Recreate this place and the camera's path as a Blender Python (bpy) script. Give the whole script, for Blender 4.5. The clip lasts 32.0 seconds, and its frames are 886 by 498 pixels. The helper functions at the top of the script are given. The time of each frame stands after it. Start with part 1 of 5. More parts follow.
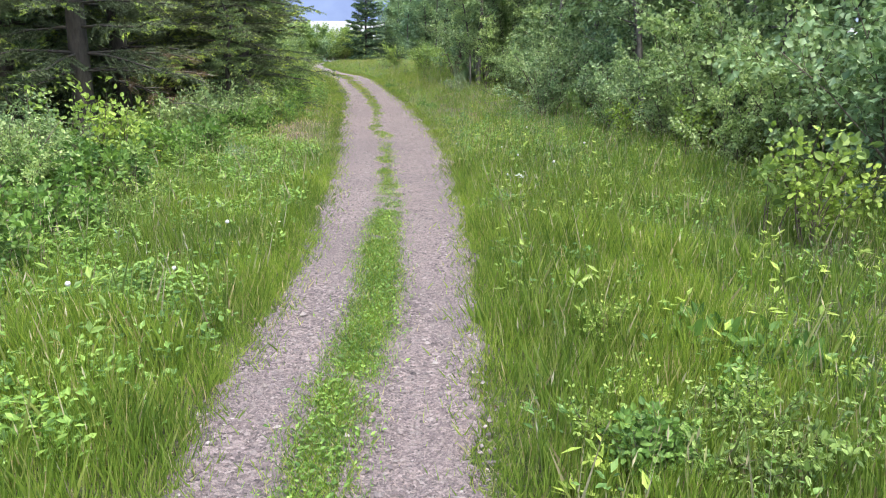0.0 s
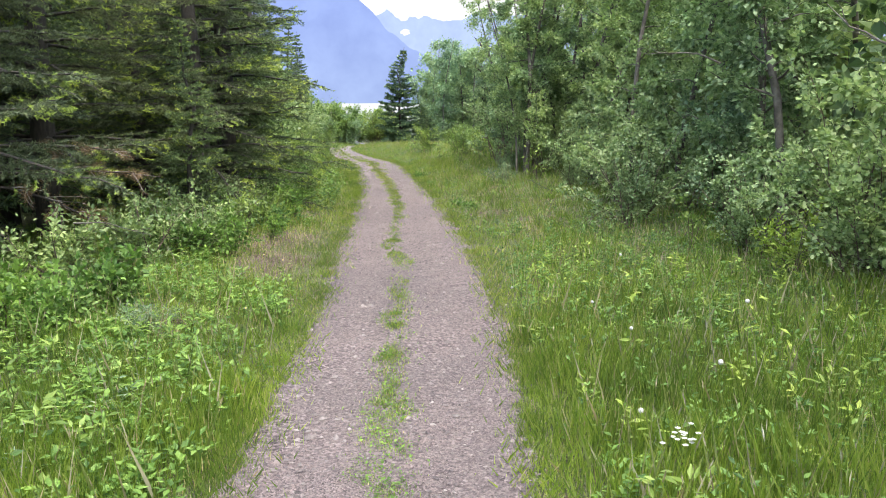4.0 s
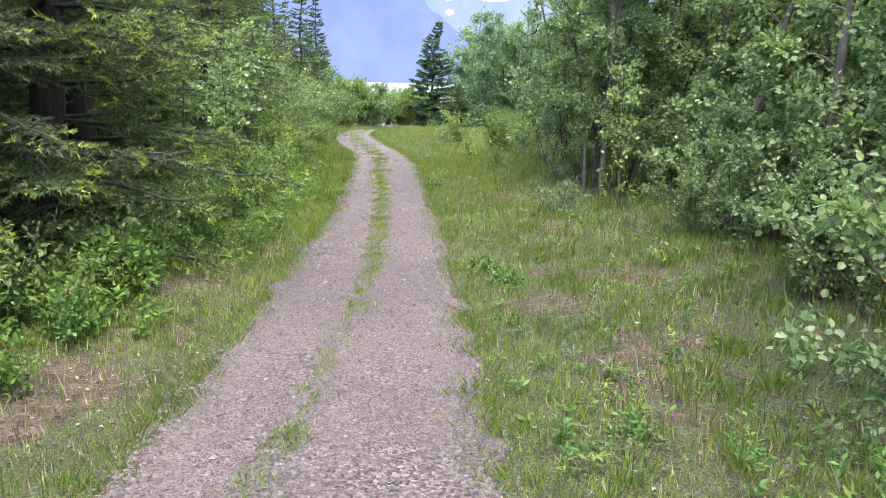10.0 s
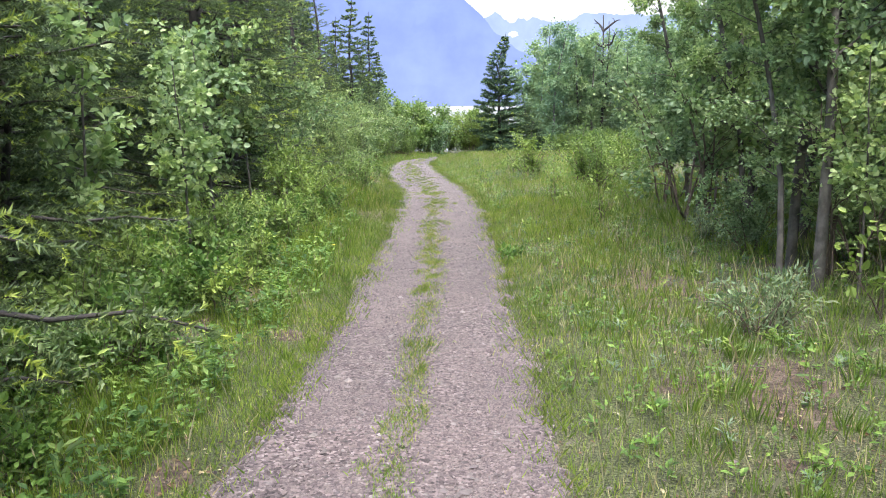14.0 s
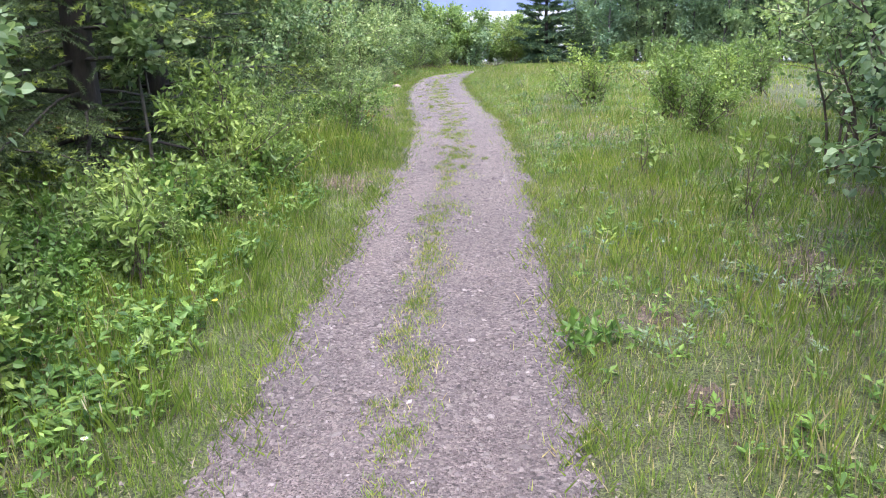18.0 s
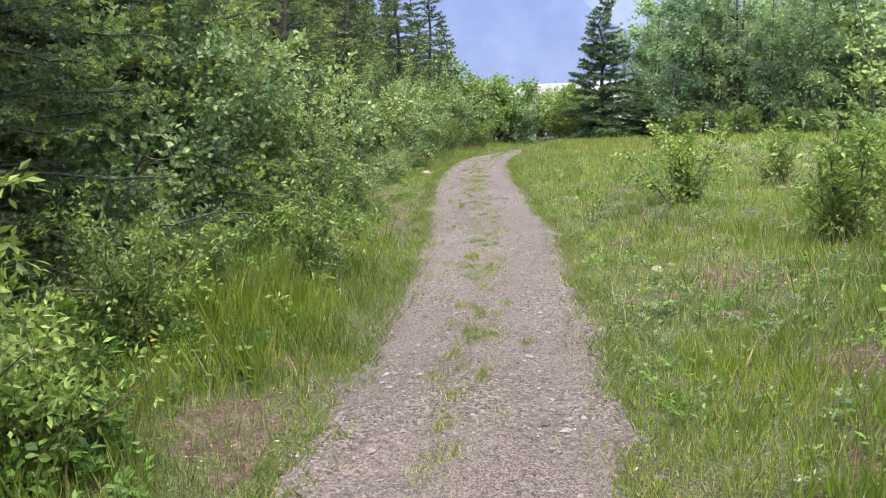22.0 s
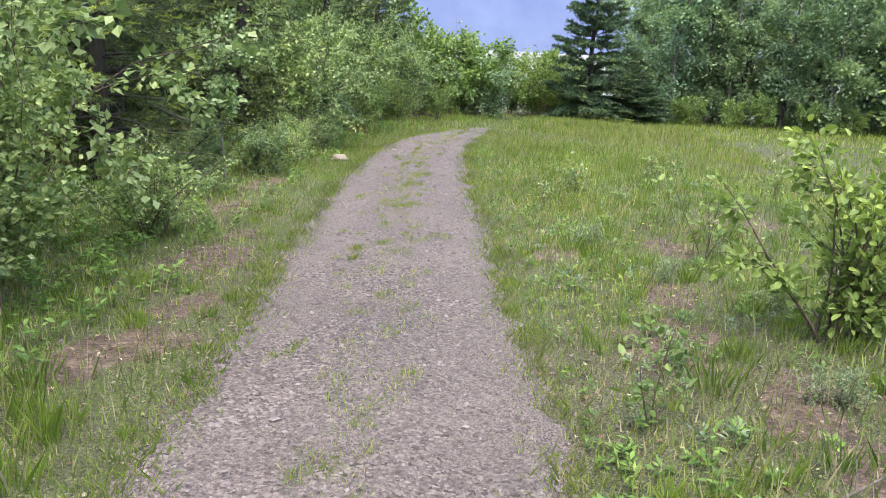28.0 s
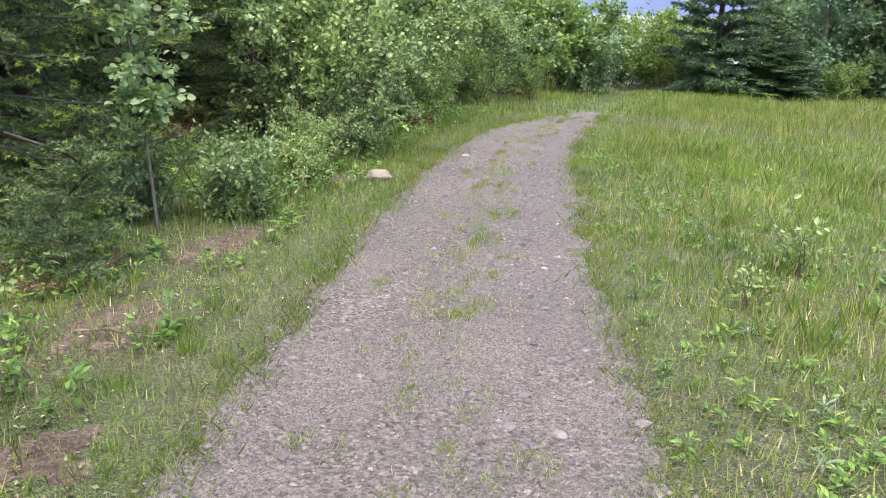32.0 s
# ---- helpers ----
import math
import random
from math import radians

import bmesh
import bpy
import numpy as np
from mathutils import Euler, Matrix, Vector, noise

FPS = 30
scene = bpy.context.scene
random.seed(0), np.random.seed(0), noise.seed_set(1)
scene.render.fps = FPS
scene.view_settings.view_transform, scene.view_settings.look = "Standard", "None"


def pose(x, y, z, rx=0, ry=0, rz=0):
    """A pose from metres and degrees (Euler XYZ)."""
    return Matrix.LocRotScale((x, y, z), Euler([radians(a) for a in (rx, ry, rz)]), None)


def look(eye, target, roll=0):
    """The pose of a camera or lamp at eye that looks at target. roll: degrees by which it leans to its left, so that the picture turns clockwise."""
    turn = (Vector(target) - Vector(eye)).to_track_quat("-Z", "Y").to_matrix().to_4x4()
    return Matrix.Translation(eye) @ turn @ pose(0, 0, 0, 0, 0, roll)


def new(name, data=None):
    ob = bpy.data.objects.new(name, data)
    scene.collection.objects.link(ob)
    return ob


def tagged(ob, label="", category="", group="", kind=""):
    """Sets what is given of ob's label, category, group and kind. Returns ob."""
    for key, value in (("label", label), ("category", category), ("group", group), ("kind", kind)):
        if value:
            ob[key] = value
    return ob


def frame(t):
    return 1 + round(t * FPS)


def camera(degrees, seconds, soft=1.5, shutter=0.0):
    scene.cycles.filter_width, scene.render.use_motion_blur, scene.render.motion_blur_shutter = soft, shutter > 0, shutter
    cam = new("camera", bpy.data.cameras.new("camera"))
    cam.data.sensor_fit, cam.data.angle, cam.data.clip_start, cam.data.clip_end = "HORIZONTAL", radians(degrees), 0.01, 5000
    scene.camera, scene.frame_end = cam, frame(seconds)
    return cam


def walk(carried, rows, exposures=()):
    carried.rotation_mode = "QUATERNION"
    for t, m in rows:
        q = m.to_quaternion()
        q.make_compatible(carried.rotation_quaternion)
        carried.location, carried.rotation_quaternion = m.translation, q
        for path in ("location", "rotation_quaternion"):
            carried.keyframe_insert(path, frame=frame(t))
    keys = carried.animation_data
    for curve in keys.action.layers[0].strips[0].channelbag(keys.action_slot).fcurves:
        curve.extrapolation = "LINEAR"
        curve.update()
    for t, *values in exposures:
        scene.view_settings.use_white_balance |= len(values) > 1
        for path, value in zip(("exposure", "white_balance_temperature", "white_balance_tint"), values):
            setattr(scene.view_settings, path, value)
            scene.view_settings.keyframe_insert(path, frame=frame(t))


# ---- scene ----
cam = camera(58.60, 32.0, soft=1.0)
PATH = [
    (0.0, (-0.000, 0.000, 1.550), (0.179, 1.909, 0.981), 0.55),
    (0.5, (0.004, 0.480, 1.557), (0.180, 2.390, 0.992), 0.91),
    (1.0, (0.054, 1.023, 1.557), (0.180, 2.940, 1.003), 0.47),
    (1.5, (0.035, 1.521, 1.571), (0.134, 3.450, 1.050), -0.09),
    (2.0, (0.136, 2.074, 1.541), (0.244, 4.012, 1.062), 0.00),
    (2.5, (0.150, 2.586, 1.512), (0.260, 4.536, 1.080), 0.45),
    (3.0, (0.257, 3.076, 1.477), (0.355, 5.034, 1.081), 0.57),
    (3.5, (0.276, 3.628, 1.455), (0.367, 5.589, 1.071), -0.13),
    (5.5, (0.404, 5.605, 1.443), (0.486, 7.569, 1.072), -0.60),
    (6.0, (0.404, 6.134, 1.448), (0.452, 8.103, 1.098), -0.39),
    (6.5, (0.481, 6.701, 1.420), (0.486, 8.675, 1.101), 0.10),
    (7.0, (0.517, 7.227, 1.399), (0.501, 9.202, 1.086), 0.17),
    (7.5, (0.628, 7.809, 1.369), (0.624, 9.775, 0.998), -0.47),
    (8.0, (0.614, 8.427, 1.350), (0.620, 10.384, 0.937), -0.69),
    (8.5, (0.656, 8.899, 1.330), (0.639, 10.858, 0.928), -0.61),
    (9.0, (0.685, 9.499, 1.308), (0.644, 11.462, 0.925), 0.18),
    (9.5, (0.723, 10.040, 1.315), (0.702, 12.000, 0.918), 0.90),
    (10.0, (0.793, 10.574, 1.289), (0.790, 12.529, 0.863), 1.38),
    (10.5, (0.758, 11.122, 1.288), (0.715, 13.074, 0.854), 1.27),
    (11.0, (0.739, 11.727, 1.282), (0.584, 13.682, 0.889), 0.29),
    (11.5, (0.649, 12.246, 1.274), (0.413, 14.200, 0.917), 0.08),
    (12.0, (0.657, 12.855, 1.236), (0.421, 14.807, 0.870), 0.28),
    (12.5, (0.643, 13.484, 1.187), (0.438, 15.433, 0.792), 0.02),
    (13.0, (0.673, 14.020, 1.166), (0.488, 15.973, 0.775), -0.21),
    (13.5, (0.656, 14.668, 1.178), (0.474, 16.624, 0.802), -0.48),
    (14.0, (0.616, 15.226, 1.164), (0.439, 17.183, 0.792), -0.88),
    (14.5, (0.621, 15.800, 1.125), (0.478, 17.752, 0.716), -0.35),
    (16.5, (0.515, 18.233, 1.130), (0.301, 20.130, 0.536), 0.16),
    (17.0, (0.448, 18.855, 1.116), (0.205, 20.749, 0.522), -0.07),
    (17.5, (0.395, 19.404, 1.099), (0.132, 21.295, 0.502), -0.68),
    (18.0, (0.408, 19.962, 1.081), (0.134, 21.853, 0.490), -0.91),
    (18.5, (0.355, 20.489, 1.092), (0.057, 22.388, 0.542), -0.93),
    (19.0, (0.366, 21.066, 1.066), (0.042, 22.969, 0.546), -0.89),
    (19.5, (0.315, 21.640, 1.052), (-0.035, 23.546, 0.557), -0.89),
    (20.0, (0.351, 22.195, 1.046), (0.009, 24.107, 0.568), -1.00),
    (20.5, (0.297, 22.830, 1.017), (-0.030, 24.745, 0.542), -1.54),
    (21.0, (0.282, 23.310, 1.007), (-0.057, 25.232, 0.566), -2.15),
    (21.5, (0.187, 23.884, 0.989), (-0.191, 25.802, 0.568), -2.66),
    (22.0, (0.087, 24.400, 0.972), (-0.323, 26.312, 0.557), -2.57),
    (22.5, (0.038, 24.929, 0.965), (-0.398, 26.836, 0.546), -2.45),
    (23.0, (-0.085, 25.466, 0.959), (-0.499, 27.375, 0.530), -2.40),
    (23.5, (-0.080, 26.009, 0.954), (-0.442, 27.919, 0.483), -2.18),
    (24.0, (-0.167, 26.563, 0.948), (-0.501, 28.469, 0.443), -2.07),
    (24.5, (-0.162, 27.096, 0.906), (-0.503, 29.004, 0.414), -2.01),
    (25.0, (-0.241, 27.645, 0.901), (-0.580, 29.558, 0.428), -1.68),
    (25.5, (-0.232, 28.131, 0.884), (-0.582, 30.047, 0.431), -1.15),
    (27.5, (-0.495, 30.051, 0.750), (-0.846, 31.954, 0.248), 2.45),
    (28.0, (-0.528, 30.695, 0.716), (-0.832, 32.605, 0.207), 2.75),
    (28.5, (-0.594, 31.272, 0.708), (-0.825, 33.188, 0.182), 3.11),
    (29.0, (-0.635, 31.859, 0.679), (-0.849, 33.773, 0.138), 2.88),
    (29.5, (-0.792, 32.431, 0.648), (-1.043, 34.340, 0.107), 2.62),
    (30.0, (-0.848, 32.980, 0.616), (-1.178, 34.880, 0.085), 2.57),
    (30.5, (-0.955, 33.529, 0.583), (-1.397, 35.403, 0.043), 3.13),
    (31.0, (-1.116, 34.041, 0.569), (-1.635, 35.882, -0.018), 2.80),
    (31.5, (-1.217, 34.642, 0.551), (-1.771, 36.471, -0.039), 2.00),
    (32.0, (-1.333, 35.183, 0.566), (-1.850, 37.021, -0.028), 1.48),
]
walk(cam, [(t, look(e, g, r)) for t, e, g, r in PATH], [(0.0, 2.2, 6550, 6), (1.0, 2.18, 6500, 6), (3.0, 2.16, 6650, 6), (6.0, 2.12, 6750, 7), (7.0, 1.96, 6750, 8), (8.0, 2.12, 6600, 9), (10.0, 2.24, 6350, 10), (12.0, 2.1, 6350, 10), (13.0, 2.26, 6400, 10), (14.0, 2.24, 6400, 10), (15.0, 2.24, 6300, 12), (17.0, 2.4, 5850, 18), (18.0, 2.36, 6050, 16), (20.0, 2.2, 6450, 11), (22.0, 2.12, 6900, 8), (25.0, 2.12, 6650, 10), (28.0, 2.06, 6500, 12), (30.0, 2.1, 6350, 13), (32.0, 2.12, 6450, 12)])

# ---- world, sun ----
SUN_EL, SUN_AZ = radians(70), radians(168)
world = bpy.data.worlds.new("world")
scene.world = world
world.use_nodes = True
wn, wl = world.node_tree.nodes, world.node_tree.links
sky = wn.new("ShaderNodeTexSky")
sky.sky_type, sky.sun_disc, sky.sun_elevation, sky.sun_rotation = "NISHITA", False, SUN_EL, SUN_AZ
sky.air_density, sky.dust_density, sky.ozone_density = 1.0, 3.0, 1.0
wl.new(sky.outputs["Color"], wn["Background"].inputs["Color"])
wn["Background"].inputs["Strength"].default_value = 0.15
sun = new("sun", bpy.data.lights.new("sun", "SUN"))
sun.data.energy, sun.data.angle, sun.data.color = 1.3, radians(60), (1.0, 0.96, 0.9)
sun.matrix_world = look((math.sin(SUN_AZ) * math.cos(SUN_EL) * 50, math.cos(SUN_AZ) * math.cos(SUN_EL) * 50, math.sin(SUN_EL) * 50), (0, 0, 0))

# ---- materials ----
def mat_base(name):
    m = bpy.data.materials.new(name)
    m.use_nodes = True
    nt = m.node_tree
    return m, nt, nt.nodes["Principled BSDF"], nt.nodes, nt.links


def ramp(nodes, stops):
    r = nodes.new("ShaderNodeValToRGB")
    e = r.color_ramp.elements
    while len(e) < len(stops):
        e.new(0.5)
    for k, (p, c) in zip(e, stops):
        k.position, k.color = p, (*c, 1)
    return r


def noise_tex(nodes, links, scale, detail=4.0, rough=0.6, coords=None):
    n = nodes.new("ShaderNodeTexNoise")
    n.inputs["Scale"].default_value, n.inputs["Detail"].default_value, n.inputs["Roughness"].default_value = scale, detail, rough
    if coords is not None:
        links.new(coords, n.inputs["Vector"])
    return n


def position(nodes):
    return nodes.new("ShaderNodeNewGeometry").outputs["Position"]


def mix(nodes, links, fac, a, b, blend="MIX"):
    m = nodes.new("ShaderNodeMix")
    m.data_type, m.blend_type = "RGBA", blend
    for slot, v in ((0, fac), (6, a), (7, b)):
        if isinstance(v, (int, float)):
            m.inputs[slot].default_value = v
        elif isinstance(v, tuple):
            m.inputs[slot].default_value = (*v, 1)
        else:
            links.new(v, m.inputs[slot])
    return m.outputs[2]


def bump(nodes, links, height, strength, distance, shader):
    b = nodes.new("ShaderNodeBump")
    b.inputs["Strength"].default_value, b.inputs["Distance"].default_value = strength, distance
    links.new(height, b.inputs["Height"])
    links.new(b.outputs["Normal"], shader.inputs["Normal"])


LEAF_TONE = 0.92


def leaf_mat(name, stops, trans=0.35, rough=0.5, patch=0.9, spec=0.3):
    """Leaves: colour by island and by patch, some light let through."""
    stops = [(at, tuple(LEAF_TONE * c for c in col)) for at, col in stops]
    m, nt, bs, n, l = mat_base(name)
    geo = n.new("ShaderNodeNewGeometry")
    r = ramp(n, stops)
    l.new(geo.outputs["Random Per Island"], r.inputs["Fac"])
    p = noise_tex(n, l, patch, 3, 0.6, geo.outputs["Position"])
    pr = ramp(n, [(0.3, (0.62, 0.68, 0.7)), (0.7, (1.25, 1.2, 0.95))])
    l.new(p.outputs["Fac"], pr.inputs["Fac"])
    col = mix(n, l, 1.0, r.outputs["Color"], pr.outputs["Color"], "MULTIPLY")
    oi = n.new("ShaderNodeObjectInfo")
    orr = ramp(n, [(0.0, (0.85, 0.9, 0.95)), (1.0, (1.12, 1.08, 0.95))])
    l.new(oi.outputs["Random"], orr.inputs["Fac"])
    col = mix(n, l, 1.0, col, orr.outputs["Color"], "MULTIPLY")
    l.new(col, bs.inputs["Base Color"])
    bs.inputs["Roughness"].default_value = rough
    bs.inputs["Specular IOR Level"].default_value = spec
    tr = n.new("ShaderNodeBsdfTranslucent")
    tc = mix(n, l, 1.0, col, (1.15, 1.25, 0.75), "MULTIPLY")
    l.new(tc, tr.inputs["Color"])
    ms = n.new("ShaderNodeMixShader")
    ms.inputs["Fac"].default_value = trans
    l.new(bs.outputs["BSDF"], ms.inputs[1])
    l.new(tr.outputs["BSDF"], ms.inputs[2])
    l.new(ms.outputs["Shader"], n["Material Output"].inputs["Surface"])
    return m


def bark_mat(name, dark, light, scale=18.0, stretch=0.25):
    m, nt, bs, n, l = mat_base(name)
    mp = n.new("ShaderNodeMapping")
    mp.inputs["Scale"].default_value = (1, 1, stretch)
    l.new(position(n), mp.inputs["Vector"])
    t = noise_tex(n, l, scale, 6, 0.7, mp.outputs["Vector"])
    r = ramp(n, [(0.3, dark), (0.7, light)])
    l.new(t.outputs["Fac"], r.inputs["Fac"])
    l.new(r.outputs["Color"], bs.inputs["Base Color"])
    bs.inputs["Roughness"].default_value = 0.9
    bump(n, l, t.outputs["Fac"], 0.8, 0.02, bs)
    return m


def gravel_mat(name):
    m, nt, bs, n, l = mat_base(name)
    pos = position(n)
    v = n.new("ShaderNodeTexVoronoi")
    v.inputs["Scale"].default_value = 66
    l.new(pos, v.inputs["Vector"])
    v2 = n.new("ShaderNodeTexVoronoi")
    v2.inputs["Scale"].default_value = 140
    l.new(pos, v2.inputs["Vector"])
    sep = n.new("ShaderNodeSeparateColor")
    l.new(v.outputs["Color"], sep.inputs["Color"])
    r = ramp(n, [(0.0, (0.06, 0.049, 0.048)), (0.2, (0.15, 0.121, 0.119)), (0.6, (0.265, 0.216, 0.21)), (0.9, (0.39, 0.326, 0.314)), (1.0, (0.52, 0.46, 0.43))])
    l.new(sep.outputs["Red"], r.inputs["Fac"])
    sep2 = n.new("ShaderNodeSeparateColor")
    l.new(v2.outputs["Color"], sep2.inputs["Color"])
    r2 = ramp(n, [(0.0, (0.075, 0.061, 0.06)), (0.5, (0.24, 0.195, 0.189)), (1.0, (0.42, 0.354, 0.34))])
    l.new(sep2.outputs["Green"], r2.inputs["Fac"])
    big = noise_tex(n, l, 1.3, 5, 0.65, pos)
    br = ramp(n, [(0.35, (0, 0, 0)), (0.65, (1, 1, 1))])
    l.new(big.outputs["Fac"], br.inputs["Fac"])
    c = mix(n, l, br.outputs["Color"], r.outputs["Color"], r2.outputs["Color"])
    tint = noise_tex(n, l, 0.5, 3, 0.6, pos)
    tr = ramp(n, [(0.3, (0.49, 0.475, 0.485)), (0.7, (0.7, 0.66, 0.66))])
    l.new(tint.outputs["Fac"], tr.inputs["Fac"])
    c = mix(n, l, 1.0, c, tr.outputs["Color"], "MULTIPLY")
    # pinkish stone at the start, greyer further on
    sy = n.new("ShaderNodeSeparateXYZ")
    l.new(pos, sy.inputs["Vector"])
    mr = n.new("ShaderNodeMapRange")
    mr.inputs["From Min"].default_value, mr.inputs["From Max"].default_value = 18.0, 34.0
    l.new(sy.outputs["Y"], mr.inputs["Value"])
    c = mix(n, l, mr.outputs["Result"], c, mix(n, l, 1.0, c, (0.9, 0.97, 0.88), "MULTIPLY"))
    l.new(c, bs.inputs["Base Color"])
    bs.inputs["Roughness"].default_value = 0.92
    h = n.new("ShaderNodeMath")
    h.operation = "ADD"
    l.new(v.outputs["Distance"], h.inputs[0])
    l.new(v2.outputs["Distance"], h.inputs[1])
    inv = n.new("ShaderNodeMath")
    inv.operation = "MULTIPLY"
    inv.inputs[1].default_value = -1
    l.new(h.outputs[0], inv.inputs[0])
    bump(n, l, inv.outputs[0], 1.0, 0.011, bs)
    return m


def soil_mat(name):
    m, nt, bs, n, l = mat_base(name)
    pos = position(n)
    a = noise_tex(n, l, 3.0, 6, 0.7, pos)
    r = ramp(n, [(0.25, (0.07, 0.056, 0.042)), (0.5, (0.16, 0.132, 0.1)), (0.75, (0.3, 0.26, 0.21))])
    l.new(a.outputs["Fac"], r.inputs["Fac"])
    g = noise_tex(n, l, 0.7, 5, 0.65, pos)
    gr = ramp(n, [(0.3, (0.35, 0.35, 0.35)), (0.6, (0.9, 0.9, 0.9))])
    l.new(g.outputs["Fac"], gr.inputs["Fac"])
    c = mix(n, l, gr.outputs["Color"], r.outputs["Color"], (0.115, 0.15, 0.045))
    f = noise_tex(n, l, 60, 3, 0.7, pos)
    fr = ramp(n, [(0.3, (0.45, 0.45, 0.45)), (0.7, (1.0, 0.97, 0.9))])
    l.new(f.outputs["Fac"], fr.inputs["Fac"])
    c = mix(n, l, 1.0, c, fr.outputs["Color"], "MULTIPLY")
    v = n.new("ShaderNodeTexVoronoi")
    v.inputs["Scale"].default_value = 100
    l.new(pos, v.inputs["Vector"])
    sep = n.new("ShaderNodeSeparateColor")
    l.new(v.outputs["Color"], sep.inputs["Color"])
    vr = ramp(n, [(0.0, (0.5, 0.5, 0.5)), (0.6, (1.0, 1.0, 1.0)), (1.0, (1.5, 1.48, 1.45))])
    l.new(sep.outputs["Red"], vr.inputs["Fac"])
    c = mix(n, l, 1.0, c, vr.outputs["Color"], "MULTIPLY")
    l.new(c, bs.inputs["Base Color"])
    bs.inputs["Roughness"].default_value = 0.95
    bump(n, l, v.outputs["Distance"], 1.0, 0.02, bs)
    return m


def dirt_mat(name):
    m, nt, bs, n, l = mat_base(name)
    pos = position(n)
    a = noise_tex(n, l, 9.0, 8, 0.75, pos)
    r = ramp(n, [(0.25, (0.028, 0.02, 0.014)), (0.45, (0.072, 0.05, 0.035)), (0.6, (0.115, 0.087, 0.063)), (0.8, (0.2, 0.165, 0.13))])
    l.new(a.outputs["Fac"], r.inputs["Fac"])
    v = n.new("ShaderNodeTexVoronoi")
    v.inputs["Scale"].default_value = 70
    l.new(pos, v.inputs["Vector"])
    sep = n.new("ShaderNodeSeparateColor")
    l.new(v.outputs["Color"], sep.inputs["Color"])
    vr = ramp(n, [(0.0, (0.5, 0.48, 0.46)), (0.6, (1.0, 1.0, 1.0)), (1.0, (1.7, 1.65, 1.6))])
    l.new(sep.outputs["Red"], vr.inputs["Fac"])
    l.new(mix(n, l, 1.0, r.outputs["Color"], vr.outputs["Color"], "MULTIPLY"), bs.inputs["Base Color"])
    bs.inputs["Roughness"].default_value = 0.95
    bump(n, l, a.outputs["Fac"], 1.0, 0.03, bs)
    return m


def stone_mat(name, stops):
    m, nt, bs, n, l = mat_base(name)
    geo = n.new("ShaderNodeNewGeometry")
    oi = n.new("ShaderNodeObjectInfo")
    ad = n.new("ShaderNodeMath")
    ad.operation = "ADD"
    l.new(geo.outputs["Random Per Island"], ad.inputs[0])
    l.new(oi.outputs["Random"], ad.inputs[1])
    fr = n.new("ShaderNodeMath")
    fr.operation = "FRACT"
    l.new(ad.outputs[0], fr.inputs[0])
    r = ramp(n, stops)
    l.new(fr.outputs[0], r.inputs["Fac"])
    t = noise_tex(n, l, 90, 5, 0.7, geo.outputs["Position"])
    tr = ramp(n, [(0.3, (0.58, 0.58, 0.585)), (0.7, (0.95, 0.95, 0.95))])
    l.new(t.outputs["Fac"], tr.inputs["Fac"])
    l.new(mix(n, l, 1.0, r.outputs["Color"], tr.outputs["Color"], "MULTIPLY"), bs.inputs["Base Color"])
    bs.inputs["Roughness"].default_value = 0.85
    bump(n, l, t.outputs["Fac"], 0.5, 0.006, bs)
    return m


def plain_mat(name, col, rough=0.8, var=0.15, scale=20.0):
    m, nt, bs, n, l = mat_base(name)
    t = noise_tex(n, l, scale, 4, 0.6, position(n))
    r = ramp(n, [(0.3, tuple(c * (1 - var) for c in col)), (0.7, tuple(c * (1 + var) for c in col))])
    l.new(t.outputs["Fac"], r.inputs["Fac"])
    l.new(r.outputs["Color"], bs.inputs["Base Color"])
    bs.inputs["Roughness"].default_value = rough
    return m


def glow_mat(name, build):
    """A far backdrop that glows: distant haze and daylight are put into its colour."""
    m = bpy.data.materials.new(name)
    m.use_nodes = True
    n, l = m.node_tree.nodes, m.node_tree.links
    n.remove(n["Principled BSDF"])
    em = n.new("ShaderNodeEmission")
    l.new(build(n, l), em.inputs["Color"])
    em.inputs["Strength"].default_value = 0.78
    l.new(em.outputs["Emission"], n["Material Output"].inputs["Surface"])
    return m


GRASS = leaf_mat("grass_blades", [(0.0, (0.09, 0.155, 0.03)), (0.45, (0.175, 0.265, 0.048)), (0.85, (0.27, 0.365, 0.08)), (1.0, (0.37, 0.4, 0.16))], 0.45, 0.55, 0.8)
OLIVE = leaf_mat("olive_grass", [(0.0, (0.11, 0.15, 0.042)), (0.5, (0.22, 0.265, 0.078)), (0.85, (0.31, 0.345, 0.12)), (1.0, (0.4, 0.39, 0.2))], 0.42, 0.6, 0.9)
STRAW = leaf_mat("dry_straw", [(0.0, (0.27, 0.225, 0.14)), (0.6, (0.4, 0.345, 0.235)), (1.0, (0.54, 0.48, 0.36))], 0.25, 0.7)
FORB = leaf_mat("forb_leaves", [(0.0, (0.055, 0.115, 0.03)), (0.5, (0.12, 0.22, 0.05)), (1.0, (0.2, 0.32, 0.09))], 0.32, 0.5, 1.2)
SILVER = leaf_mat("silver_leaves", [(0.0, (0.1, 0.165, 0.1)), (0.6, (0.17, 0.235, 0.155)), (1.0, (0.26, 0.32, 0.23))], 0.2, 0.7, 1.2)
LITTER = leaf_mat("leaf_litter", [(0.0, (0.05, 0.03, 0.019)), (0.5, (0.13, 0.08, 0.052)), (1.0, (0.25, 0.18, 0.125))], 0.1, 0.8, 1.5)
